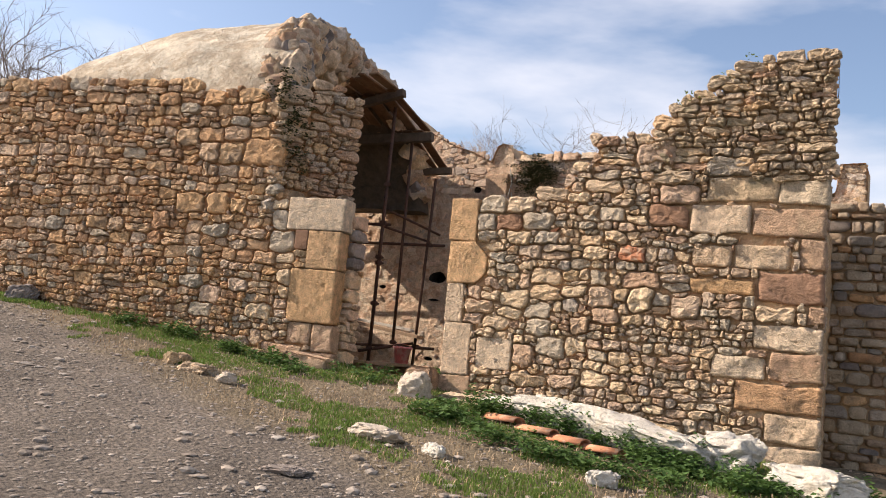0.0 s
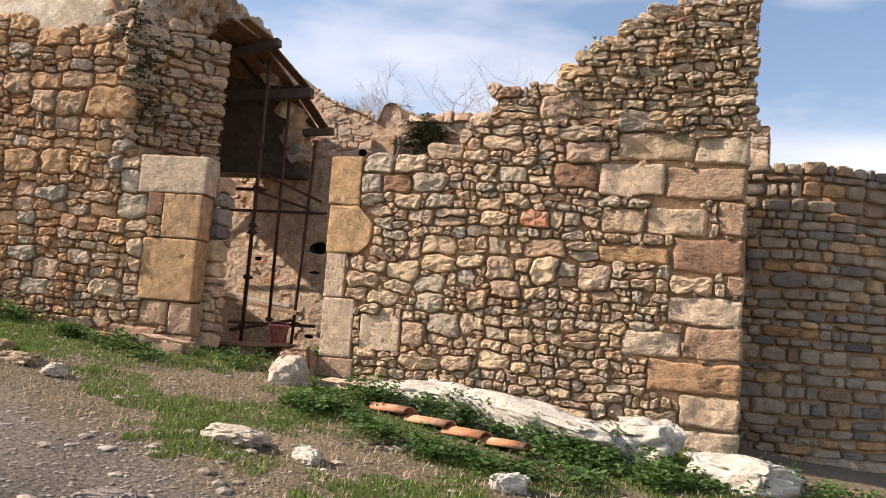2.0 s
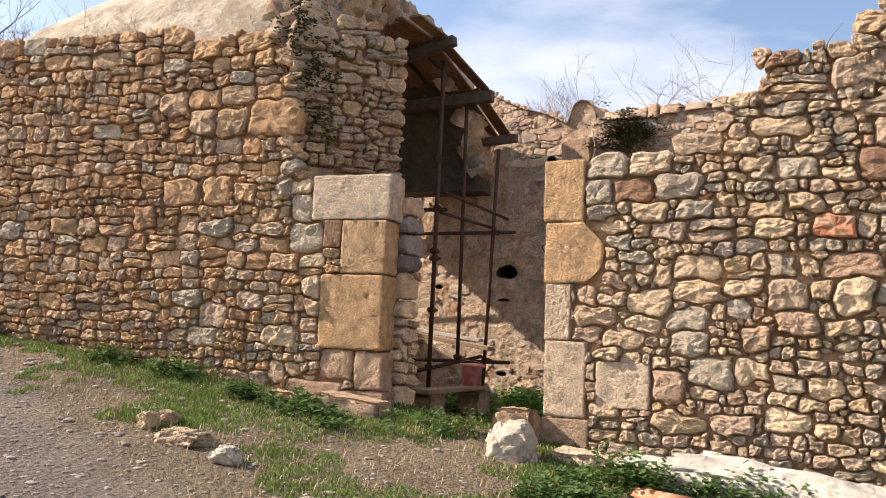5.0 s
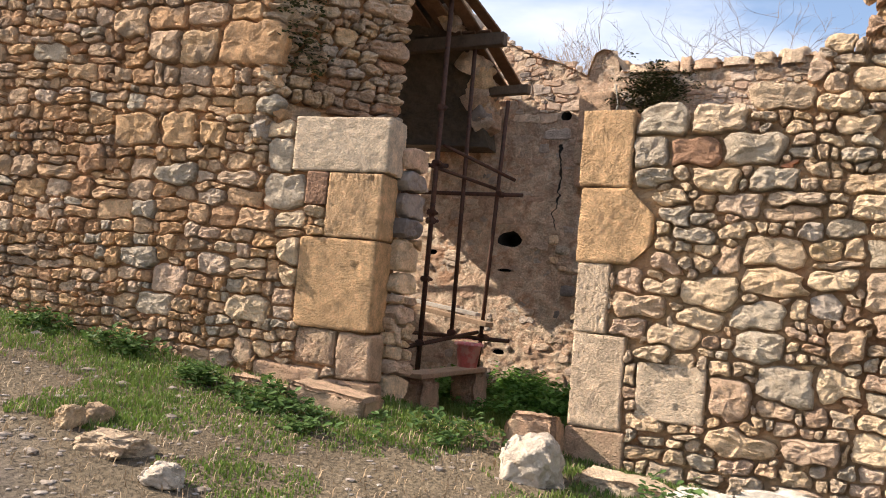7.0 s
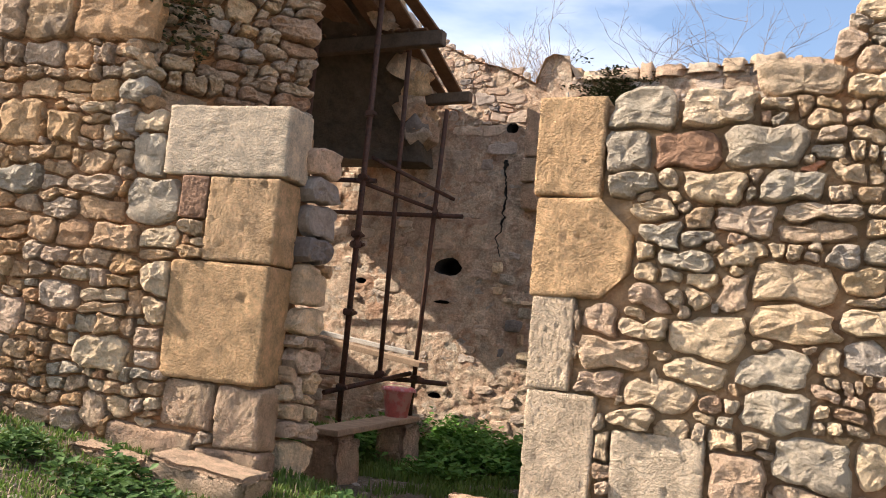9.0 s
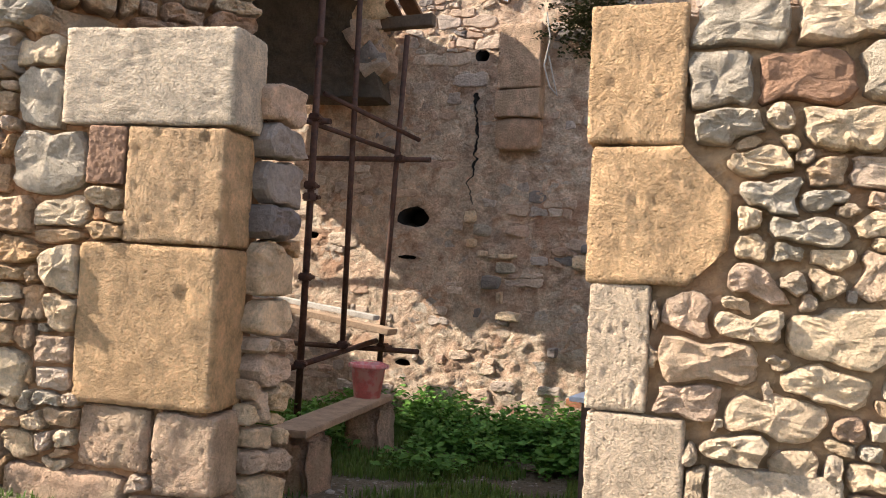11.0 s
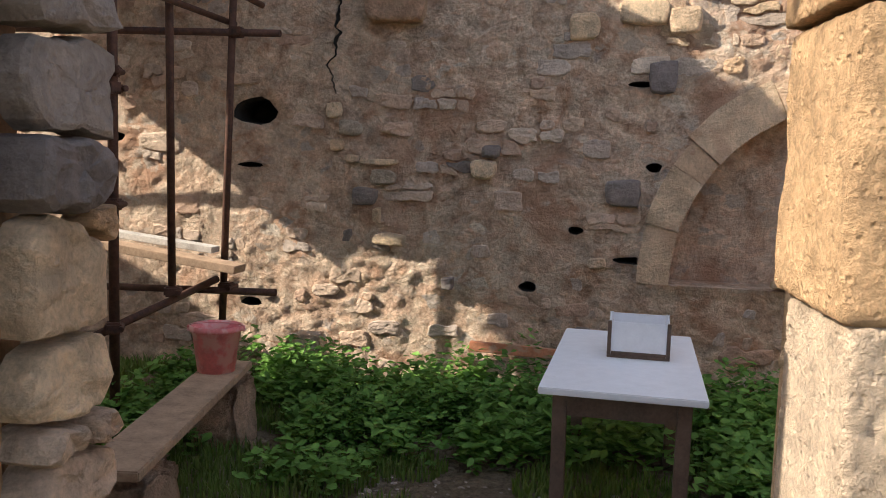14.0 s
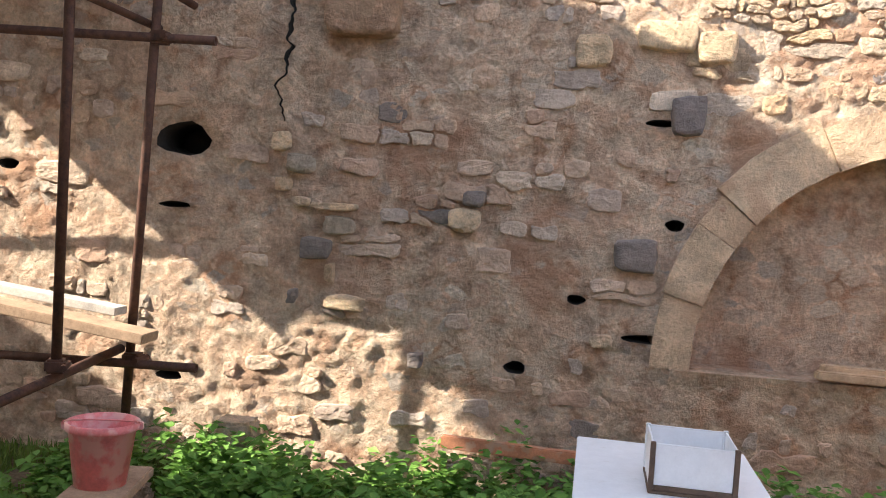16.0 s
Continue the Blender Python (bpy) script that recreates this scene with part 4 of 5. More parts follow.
for z in bz:
    for x in bx:
        p = Vector((x, 0, z))
        dep = .02 * noise.noise(p * 1.3) + .012 * noise.noise(p * 4.1) + .010 * noise.noise(p * 11) + .007 * noise.noise(p * 24)
        bare = noise.noise(p * 1.1 + Vector((5, 0, 2))) + .6 * noise.noise(p * 3.3) + .25 * noise.noise(p * 9)
        if bare > -.12:
            near = noise.voronoi(Vector((x * 6 + .5 * noise.noise(p * 7), 0, z * 9.5)))[0]
            dep += min(1, (bare + .12) / .08) * (.006 - .013 * min(1, (near[1] - near[0]) * 3.2))
        for a, b, c, e in HOLES:
            if abs(x - a) < c + .06 and abs(z - b) < e + .06:
                dep *= .1
        zz = min(z, top_b(x) - .02)
        bv.append((x, YB + dep, zz))
nb = len(bx)
for j in range(len(bz) - 1):
    for i in range(nb - 1):
        x, z = (bx[i] + bx[i + 1]) / 2, (bz[j] + bz[j + 1]) / 2
        if in_arch(x, z, .09) or bz[j] > top_b(x):
            continue
        if any(((x - a) / (c + .012)) ** 2 + ((z - b) / (e + .012)) ** 2 < 1.1 for a, b, c, e in HOLES):
            continue
        a = j * nb + i
        bf.append((a, a + 1, a + nb + 1, a + nb))
shape("plaster_face", bv, bf, PLASTER, wall_b, "pinkish old plaster over rubble")
# core behind the face, with the niche and holes left open towards the room
wall_body("core", Vector((-10, YB + .42, 0)), Vector((1, 0, 0)), Vector((0, -1, 0)), 0, 14.6, lambda u: 0, lambda u: top_b(u - 10), .4, MORTAR_R, wall_b)
# crown between the face and the core
cv, cf = [], []
for i in range(150):
    x = -10 + 14.6 * i / 149
    for y in (YB - .05, YB + .5):
        cv.append((x, y, top_b(x) - .03))
for i in range(149):
    cf.append((i * 2, i * 2 + 2, i * 2 + 3, i * 2 + 1))
shape("crown", cv, cf, MORTAR_R, wall_b)
# niche: back plane, soffit and sill
nv, nf = [], []
for i in range(41):
    x = AX - 1.03 + 2.06 * i / 40
    for j in range(31):
        z = .85 + 1.4 * j / 30
        nv.append((x, YB + .24 + .02 * noise.noise(Vector((x * 3, 9, z * 3))), z))
for i in range(40):
    for j in range(30):
        a = i * 31 + j
        nf.append((a, a + 31, a + 32, a + 1))
shape("niche_back", nv, nf, PLASTER, wall_b, "plastered back of the blind arch")
shape("niche_sill", [(AX - 1.15, YB - .03, .87), (AX + 1.15, YB - .03, .87), (AX + 1.15, YB + .3, .885), (AX - 1.15, YB + .3, .885)], [(0, 1, 2, 3)], PLASTER, wall_b)
shape("sill_edge", [(AX - 1.15, YB - .03, .87), (AX + 1.15, YB - .03, .87), (AX + 1.15, YB + .02, .70), (AX - 1.15, YB + .02, .70)], [(0, 3, 2, 1)], PLASTER, wall_b)
for a, b, c, e in HOLES:
    hv, hf, k = [], [], 14
    for y, s in ((YB + .012, 2.1), (YB - .016, 1.0), (YB + .3, .8)):
        for i in range(k):
            q = 2 * math.pi * i / k
            ragged = 1 + .07 * math.sin(3 * q + a * 9) + .05 * math.sin(5 * q + b * 7)
            hv.append((a + (c + (.005 if s == 1 else .012)) * s * ragged * math.cos(q), y, b + (e + (.004 if s == 1 else .012)) * s * ragged * math.sin(q)))
    for r in range(2):
        for i in range(k):
            hf.append((r * k + i, r * k + k + i, r * k + k + (i + 1) % k, r * k + (i + 1) % k))
    hf.append(tuple(2 * k + i for i in range(k)))
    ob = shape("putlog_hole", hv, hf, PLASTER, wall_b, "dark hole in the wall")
    # lip in plaster; throat and end painted black for the shade inside
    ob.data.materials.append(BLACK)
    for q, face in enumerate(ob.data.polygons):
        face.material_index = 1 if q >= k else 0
# voussoirs
for side_i in (0, 1):
    cx = AX + .25 if side_i == 0 else AX - .25
    a0, a1 = math.pi, math.pi / 2 + math.asin(.25 / AR)
    cuts = [0, .2, .41, .51, .71, .82, 1.0]
    for i, (s, e) in enumerate(zip(cuts, cuts[1:])):
        verts = []
        k = 5
        w = (.22 if i < 2 else .28) + .03 * math.sin(i * 2.3 + side_i)
        for y in (YB - .016 - .012 * (i % 2), YB + .26):
            for rr_ in (AR, AR + w):
                for q in range(k + 1):
                    ang = a0 + (a1 - a0) * (s + .001 + (e - s - .002) * q / k)
                    x, z = cx + rr_ * math.cos(ang), AZ + rr_ * math.sin(ang) - (.03 if i == 0 and q == 0 else 0)
                    if side_i:
                        x = cx - rr_ * math.cos(ang)
                    nz = noise.noise_vector(Vector((x * 5, z * 5, i)))
                    verts.append((x + .012 * nz.x, y + .012 * nz.y, z + .012 * nz.z))
        n1 = k + 1
        faces = []
        for q in range(k):
            f, g = q, n1 + q
            b2, h2 = 2 * n1 + q, 3 * n1 + q
            faces += [(f, f + 1, g + 1, g), (f, b2, b2 + 1, f + 1), (g, g + 1, h2 + 1, h2)]
        faces += [(0, n1, 3 * n1, 2 * n1), (k, 2 * n1 + k, 3 * n1 + k, n1 + k)]
        if side_i:
            faces = [q[::-1] for q in faces]
        shape("voussoir", verts, faces, ARCH_STONE, wall_b, smooth=False)
rb = random.Random(31)
rub_b = Rubble(wall_b, STONE_B, 290)


def keep_b(u, v):
    x = u - 5
    if in_arch(x, v, .34) or any(abs(x - a) < c + .1 and abs(v - b) < e + .06 for a, b, c, e in HOLES):
        return False
    if -1.55 < x < -1.0 and v > 2.6:
        return False
    dense = .15 + (.4 if v > 3.7 else 0) + (.4 if x > .7 and v > 2.35 else 0)
    return rb.random() < dense


masonry(rub_b, Vector((-5, YB + .0, 0)), Vector((1, 0, 0)), Vector((0, -1, 0)), 0, 9.6, lambda u: .2, lambda u: top_b(u - 5), [], rb, .04, .13, single=lambda u, v: 2 < u < 7.4 and .5 < v < 3, depth=(.010, .022), keep=keep_b, gap=.0, grow=.03, pick=lambda u, v, r: STONE_GREY if r.random() < .05 else (STONE_R if u > 5.6 and v > 2.3 else None))
CHAIN = [(-1.75, 2.06, .12, .13), (-1.62, 1.93, .18, .12), (-1.72, 1.80, .1, .09), (-1.6, 1.70, .1, .06), (-1.40, 1.68, .3, .05), (-1.36, 1.57, .2, .12), (-1.5, 1.42, .2, .14), (-1.40, 1.28, .06, .12), (-1.30, 1.10, .28, .10), (.65, 2.33, .2, .24), (.41, 1.51, .25, .2), (-.6, 1.65, .2, .15), (.09, 2.68, .22, .2), (.5, 2.78, .36, .18), (.78, 2.72, .24, .2), (-.84, .79, .10, .1), (-.55, 1.78, .14, .1), (.25, 1.0, .14, .08)]
for i, (x, z, w, h) in enumerate(CHAIN):
    rub_b.add(stone_faces(Vector((x, YB - .034, 0)), Vector((1, 0, 0)), Vector((0, -1, 0)), -w / 2, w / 2, z - h / 2, z + h / 2, .03, rb), rb, True, STONE_GREY if i in (6, 9, 10, 15, 16) else STONE_PALE_GREY if i in (1, 5) else STONE_CREAM, True)
x = -.95
while x < 3.8:
    w = rb.uniform(.16, .42)
    rub_b.add(Matrix.Translation((x + w / 2, YB + .12, top_b(x + w / 2) - .02)) @ Matrix.Rotation(-math.pi / 2, 4, "X") @ Matrix.Rotation(rb.gauss(0, .08), 4, "Y") @ Matrix.Diagonal((w, rb.uniform(.05, .1), .4, 1)), rb, True, STONE_R, True, "capping_stone")
    x += w * .92
rub_b.close()
# the long crack, a shallow strip whose black paints the shade of its depth
kv, kf = [], []
for i in range(70):
    z = 3.3 - 1.12 * i / 69
    x = -1.74 + .10 * noise.noise(Vector((z * 2.3, 1, 1))) + .06 * noise.noise(Vector((z * 9, 1, 1))) + .03 * noise.noise(Vector((z * 23, 1, 1)))
    w = (.006 + .04 * abs(noise.noise(Vector((z * 6, 4, 1))))) * min(1, (69 - i) / 12 + .1)
    p = Vector((x, 0, z))
    y = YB + .02 * noise.noise(p * 1.3) - .03
    kv += [(x - w, y, z), (x, y + .02, z), (x + w, y, z)]
for i in range(69):
    a = i * 3
    kf += [(a, a + 3, a + 4, a + 1), (a + 1, a + 4, a + 5, a + 2)]
shape("crack", kv, kf, BLACK, wall_b, "deep dark crack")
# pilaster stub on its rounded corbel
block(wall_b, Vector((-1.28, YB, 0)), Vector((1, 0, 0)), Vector((0, -1, 0)), -.22, .22, 3.3, 3.92, .1, .17, ASHLAR_P, 91, worn=.015, name="pilaster_block", label="plain dressed pilaster block")
block(wall_b, Vector((-1.28, YB, 0)), Vector((1, 0, 0)), Vector((0, -1, 0)), -.22, .22, 3.02, 3.29, .1, .17, ASHLAR_P, 92, worn=.015, name="pilaster_block", label="reddish dressed pilaster block")
block(wall_b, Vector((-1.28, YB, 0)), Vector((1, 0, 0)), Vector((0, -1, 0)), -.22, .22, 2.70, 3.01, .1, .16, ASHLAR_P, 93, worn=.012, bevel=.06, name="corbel", label="rounded sandstone corbel")

# ---- apse beyond the corner ----
apse = tagged(new("wall_apse"), "round apse wall of coursed brown and grey stones", "wall", kind="structure")
AC, ARAD, ATOP = Vector((4.62, 3.35, 0)), 1.82, 2.68
av, af = [], []
for i in range(41):
    a = -math.pi / 2 - .15 + (math.pi + .3) * i / 40
    for r in (ARAD - .02, ARAD - .5):
        for z in (-1.5, ATOP - .05):
            av.append((AC.x + r * math.cos(a), AC.y + r * math.sin(a), z))
for i in range(40):
    a, b = i * 4, i * 4 + 4
    af += [(a, b, b + 1, a + 1), (a + 1, b + 1, b + 3, a + 3), (a + 2, a + 3, b + 3, b + 2)]
shape("core", av, af, MORTAR_R, apse)
rub_a = Rubble(apse, STONE_A, 200)
ra = random.Random(41)
zz = -.75
while zz < ATOP:
    h = ra.uniform(.07, .16)
    a = -math.pi / 2 - .15
    while a < .75:
        w = ra.uniform(.10, .36) * (1 if ra.random() > .3 else .6)
        ang = a + w / ARAD / 2
        n2, d2 = Vector((math.cos(ang), math.sin(ang), 0)), Vector((-math.sin(ang), math.cos(ang), 0))
        lift = .02 * noise.noise(Vector((ang * 3, zz * 2, 1)))
        hh = h * ra.uniform(.75, 1.05)
        rub_a.add(stone_faces(AC + n2 * ARAD, d2, n2, -w / 2, w / 2 - .004, zz + lift, zz + lift + hh, ra.uniform(.03, .06), ra), ra, a < -.5 and zz > .3, None if ra.random() < .75 else STONE_GREY if ra.random() < .5 else STONE_L, True)
        a += w / ARAD
    zz += h
rub_a.close()
ledge = tagged(new("footing"), "low projecting stone footing at the apse's foot", "wall", kind="structure")
rub_f = Rubble(ledge, STONE_R, 80)
for k in range(40):
    a = -math.pi / 2 - .1 + 2.0 * k / 40
    n2, d2 = Vector((math.cos(a), math.sin(a), 0)), Vector((-math.sin(a), math.cos(a), 0))
    for zz in (-.62, -.47, -.33):
        rub_f.add(stone_faces(AC + n2 * (ARAD + .22), d2, n2, -.055, .055, zz, zz + .14, .06, ra), ra, k < 24, None, True)
    rub_f.add(Matrix.Translation(AC + n2 * (ARAD + .1) + Vector((0, 0, -.2))) @ Matrix.Rotation(a + math.pi / 2, 4, "Z") @ Matrix.Rotation(-math.pi / 2, 4, "X") @ Matrix.Diagonal((.13, .05, .3, 1)), ra, False, None, True)
rub_f.close()


# ---- the timber centering under the vault's broken end ----
def centering():
    ob = tagged(new("timber_centering"), "dark timber beams and old boards propping the broken vault", "timber frame")
    beams = [((-4.2, 2.95, 4.55), (-2.20, 2.98, 4.88), .12, .13), ((-4.4, 3.8, 4.36), (-2.10, 3.84, 4.36), .12, .16), ((-4.6, 4.58, 3.90), (-2.1, 4.58, 3.94), .1, .12)]
    for a, b, w, h in beams:
        part("beam", bm_beam(a, b, w, h, .008), DARK_WOOD, ob, "dark weathered beam")
    r = random.Random(3)
    for row, (y0, z0, y1, z1) in enumerate(((2.3, 4.98, 3.05, 4.90), (2.95, 4.90, 3.95, 4.50), (3.85, 4.5, 4.75, 4.06))):
        x = -4.5
        while x < -2.32 - .02 * row:
            w = r.uniform(.10, .19)
            s = r.uniform(-.12, .12) if r.random() < .3 else r.uniform(-.03, .03)
            part("board", bm_beam((x + w / 2, y0 + r.uniform(-.1, .1), z0 + r.uniform(0, .03)), (x + w / 2 + s, y1 + r.uniform(-.05, .12), z1 + r.uniform(0, .03)), w, .028, .003), DECK_WOOD, ob)
            x += w + r.uniform(.004, .05)
    return ob


centering()


# ---- scaffold ----
def scaffold():
    ob = tagged(new("scaffold"), "rusty steel tube scaffold standing in the grass by the back wall", "scaffold")
    R = .026

    def tube(name, a, b, r=R):
        part(name, bm_tube(a, b, r), RUST, ob, smooth=True)

    def coupler(p, axis, s=1.0):
        bm = bm_box(-.05 * s, -.05 * s, -.035 * s, .05 * s, .05 * s, .035 * s, .012)
        bmesh.ops.create_cone(bm, segments=8, radius1=.018, radius2=.018, depth=.15 * s, cap_ends=True, matrix=Matrix.Rotation(math.pi / 2, 4, "X") @ Matrix.Translation((.045 * s, 0, 0)))
        bm.transform(Matrix.Translation(p) @ Matrix.Rotation(axis, 4, "Z"))
        part("coupler", bm, RUST, ob, "rusty clamp")

    tube("standard", (-2.56, 3.3, -.1), (-2.57, 3.3, 4.75), .03)
    tube("standard", (-2.51, 3.9, .78), (-2.55, 3.9, 4.35))
    tube("standard", (-2.40, 4.42, .3), (-2.29, 4.4, 3.75))
    tube("standard", (-3.5, 3.5, -.1), (-3.5, 3.5, 4.6), .03)
    tube("ledger", (-5.4, 4.34, 2.59), (-1.96, 4.38, 2.54))
    tube("ledger", (-3.7, 3.36, 2.76), (-2.45, 3.36, 2.72))
    tube("ledger", (-3.6, 4.36, .70), (-1.97, 4.38, .735))
    tube("brace", (-2.62, 3.5, 3.0), (-2.12, 4.45, 2.74), .022)
    tube("transom", (-2.66, 3.15, .58), (-2.44, 4.42, .80))
    tube("transom", (-2.6, 3.2, 2.7), (-2.35, 4.5, 2.62), .022)
    for p, a in (((-2.565, 3.29, 2.16), .3), ((-2.565, 3.29, 2.06), 1.2), ((-2.56, 3.29, 1.38), .2), ((-2.56, 3.29, .64), .5), ((-2.29, 4.4, 2.55), 0), ((-2.36, 4.41, .75), 0), ((-2.51, 3.9, .78), .4), ((-2.565, 3.3, 2.74), .2), ((-2.57, 3.3, 3.4), .7)):
        coupler(Vector(p), a)
    return ob


scaffold()
tagged(part("scaffold_plank", bm_beam((-3.9, 4.17, 1.13), (-2.17, 4.22, .91), .2, .055, .005), OLD_WOOD), "grey-brown plank lying across the scaffold tubes", "plank", "planks on the scaffold")
tagged(part("scaffold_plank", bm_beam((-3.9, 4.34, 1.18), (-2.42, 4.36, 1.02), .14, .045, .005), GREY_WOOD), "bleached silver plank lying on the scaffold", "plank", "planks on the scaffold")


# ---- bench, bucket, table, box ----
def bench():
    ob = tagged(new("bench"), "low bench of one worn plank on rough stones", "bench")
    part("board", bm_beam((-1.56, 1.62, .418), (-1.91, 3.52, .418), .26, .045, .006), OLD_WOOD, ob, "sun-bleached plank")
    for i, (x, y, w) in enumerate(((-1.62, 1.85, .34), (-1.86, 3.3, .3))):
        bm = bm_box(x - w / 2, y - .16, -.08, x + w / 2, y + .16, .393, .05, .03, 70 + i)
        part("stone_support", bm, ASHLAR_P, ob, "rough squared stone", smooth=True)


bench()


def bucket():
    ob = tagged(new("bucket"), "faded red plastic bucket standing on the bench board", "bucket")
    segs = 32
    prof = [(0, .012), (.098, .012), (.1, 0), (.106, 0), (.135, .235), (.148, .238), (.15, .25), (.150, .268), (.143, .272), (.137, .268), (.132, .235), (.102, .018), (0, .018)]
    verts, faces = [], []
    for r, z in prof:
        for i in range(segs):
            a = 2 * math.pi * i / segs
            e = 1 + .02 * math.cos(2 * a) * (z / .27)
            verts.append((r * e * math.cos(a), r * math.sin(a), z))
    for j in range(len(prof) - 1):
        for i in range(segs):
            k = (i + 1) % segs
            faces.append((j * segs + i, j * segs + k, (j + 1) * segs + k, (j + 1) * segs + i))
    shape("pail", verts, faces, RED_PLASTIC, ob)
    bm = bmesh.new()
    pts = [Vector((.152 * math.cos(a), .152 * math.sin(a) , .262 - .05 * math.sin(a))) for a in [math.pi * (1 + i / 18) for i in range(19)]]
    rings = []
    for i, p in enumerate(pts):
        t = (pts[min(i + 1, 18)] - pts[max(i - 1, 0)]).normalized()
        s = t.cross(Vector((0, 0, 1))).normalized()
        u = s.cross(t)
        rings.append([bm.verts.new(p + .0035 * (s * math.cos(q) + u * math.sin(q))) for q in (0, 1.57, 3.14, 4.71)])
    for p, q in zip(rings, rings[1:]):
        for i in range(4):
            bm.faces.new((p[i], p[(i + 1) % 4], q[(i + 1) % 4], q[i]))
    part("handle", bm, RED_PLASTIC, ob, "thin red handle", smooth=True)
    for x in (-.152, .152):
        part("handle_lug", bm_box(x - .012, -.018, .235, x + .012, .018, .268, .004), RED_PLASTIC, ob)
    ob.matrix_world = pose(-1.88, 3.25, .441, 0, 0, 20)


bucket()


def table():
    ob = tagged(new("table"), "small white-topped table with dark brown wooden legs, on grass", "table")
    W, D = .69, 1.40
    part("tabletop", bm_box(-W / 2, -D / 2, .727, W / 2, D / 2, .757, .004), WHITE_TOP, ob, "white laminate top with worn edge")
    for sx in (-1, 1):
        for sy in (-1, 1):
            bm = bm_box(sx * (W / 2 - .085) - .03, sy * (D / 2 - .12) - .03, -.06, sx * (W / 2 - .085) + .03, sy * (D / 2 - .12) + .03, .727, .004)
            for v in bm.verts:
                if v.co.z < .2:
                    v.co.x += -sx * .006
            part("leg", bm, LEG_WOOD, ob, "square brown wooden leg")
    for sx in (-1, 1):
        part("apron", bm_box(sx * (W / 2 - .085) - .011, -D / 2 + .15, .615, sx * (W / 2 - .085) + .011, D / 2 - .15, .726, .002), LEG_WOOD, ob)
    for sy in (-1, 1):
        part("apron", bm_box(-W / 2 + .115, sy * (D / 2 - .12) - .011, .615, W / 2 - .115, sy * (D / 2 - .12) + .011, .726, .002), LEG_WOOD, ob)
    ob.matrix_world = pose(.435, 2.89, .005, 0, 0, -2)


table()


def glass_box():
    ob = tagged(new("display_box"), "open white-lined box with brown wooden frame on the table", "box")
    W, D, H = .30, .30, .18
    part("base", bm_box(-W / 2, -D / 2, 0, W / 2, D / 2, .012, .002), LEG_WOOD, ob, "brown base board")
    for sx in (-1, 1):
        for sy in (-1, 1):
            part("corner_post", bm_box(sx * (W / 2 - .009) - .009, sy * (D / 2 - .009) - .009, .013, sx * (W / 2 - .009) + .009, sy * (D / 2 - .009) + .009, H, .002), LEG_WOOD if sy < 0 else WHITE_TOP, ob, "brown wooden corner post" if sy < 0 else "white corner post")
    for sy in (-1, 1):
        part("bottom_rail", bm_box(-W / 2 + .019, sy * (D / 2 - .007) - .007, .013, W / 2 - .019, sy * (D / 2 - .007) + .007, .03, .002), LEG_WOOD, ob)
        part("panel", bm_box(-W / 2 + .019, sy * (D / 2 - .008) - .003, .031, W / 2 - .019, sy * (D / 2 - .008) + .003, H - .004, .001), WHITE_TOP, ob, "white side panel")
    for sx in (-1, 1):
        part("panel", bm_box(sx * (W / 2 - .008) - .003, -D / 2 + .019, .013, sx * (W / 2 - .008) + .003, D / 2 - .019, H - .004, .001), WHITE_TOP, ob, "white side panel")
    part("lining", bm_box(-W / 2 + .014, -D / 2 + .014, .013, W / 2 - .014, D / 2 - .014, .02, .001), WHITE_TOP, ob, "white inner bottom")
    ob.matrix_world = pose(.50, 3.03, .763, 0, 0, -2)


glass_box()


# ---- loose stones ----
def boulder(name, c, size, mat, seed, label, rz=0, cat="rock", group="", cut=.25, lump=1.0, ry=0):
    """A rough rock: a lumpy ball, flattened and chipped, sunk a little into the ground."""
    bm = bmesh.new()
    bmesh.ops.create_icosphere(bm, subdivisions=5, radius=.5)
    for v in bm.verts:
        p = v.co.copy()
        q = Vector((math.copysign(abs(p.x * 2) ** .7, p.x), math.copysign(abs(p.y * 2) ** .7, p.y), math.copysign(abs(p.z * 2) ** .7, p.z))) * .5
        q += lump * (.2 * noise.noise_vector(p * 2.2 + Vector((seed, 0, 0))) + .1 * noise.noise_vector(p * 6 + Vector((0, seed, 0)))) + lump * .05 * noise.noise_vector(p * 15) + .02 * noise.noise_vector(p * 37)
        v.co = Vector((q.x * size[0], q.y * size[1], q.z * size[2]))
    z = ground_z(c[0], c[1])
    bm.transform(Matrix.Translation((c[0], c[1], z + size[2] * .5 - cut * size[2])) @ Matrix.Rotation(radians(rz), 4, "Z") @ Matrix.Rotation(radians(ry), 4, "Y"))
    return tagged(part(name, bm, mat, smooth=True), label, cat, group)


boulder("boulder", (.77, -.56, 0), (.36, .30, .36), PALE_ROCK, 3, "rounded pale boulder beside the doorway", 20, lump=.75, cut=.34)
tagged(part("squared_stone", (lambda b: (b.transform(pose(.54, -.06, .02, 0, 0, 14)), b)[1])(bm_box(-.17, -.15, -.1, .17, .15, .44, .03, .03, 77)), ASHLAR_P, smooth=True), "squared tan stone standing in the doorway", "stone block")
tagged(part("flat_stone", (lambda b: (b.transform(pose(1.22, -.24, .0, 3, 4, 6)), b)[1])(bm_box(-.27, -.13, -.1, .27, .13, .20, .03, .03, 78)), ASHLAR_W, smooth=True), "flat pale stone at the foot of the jamb", "stone block")
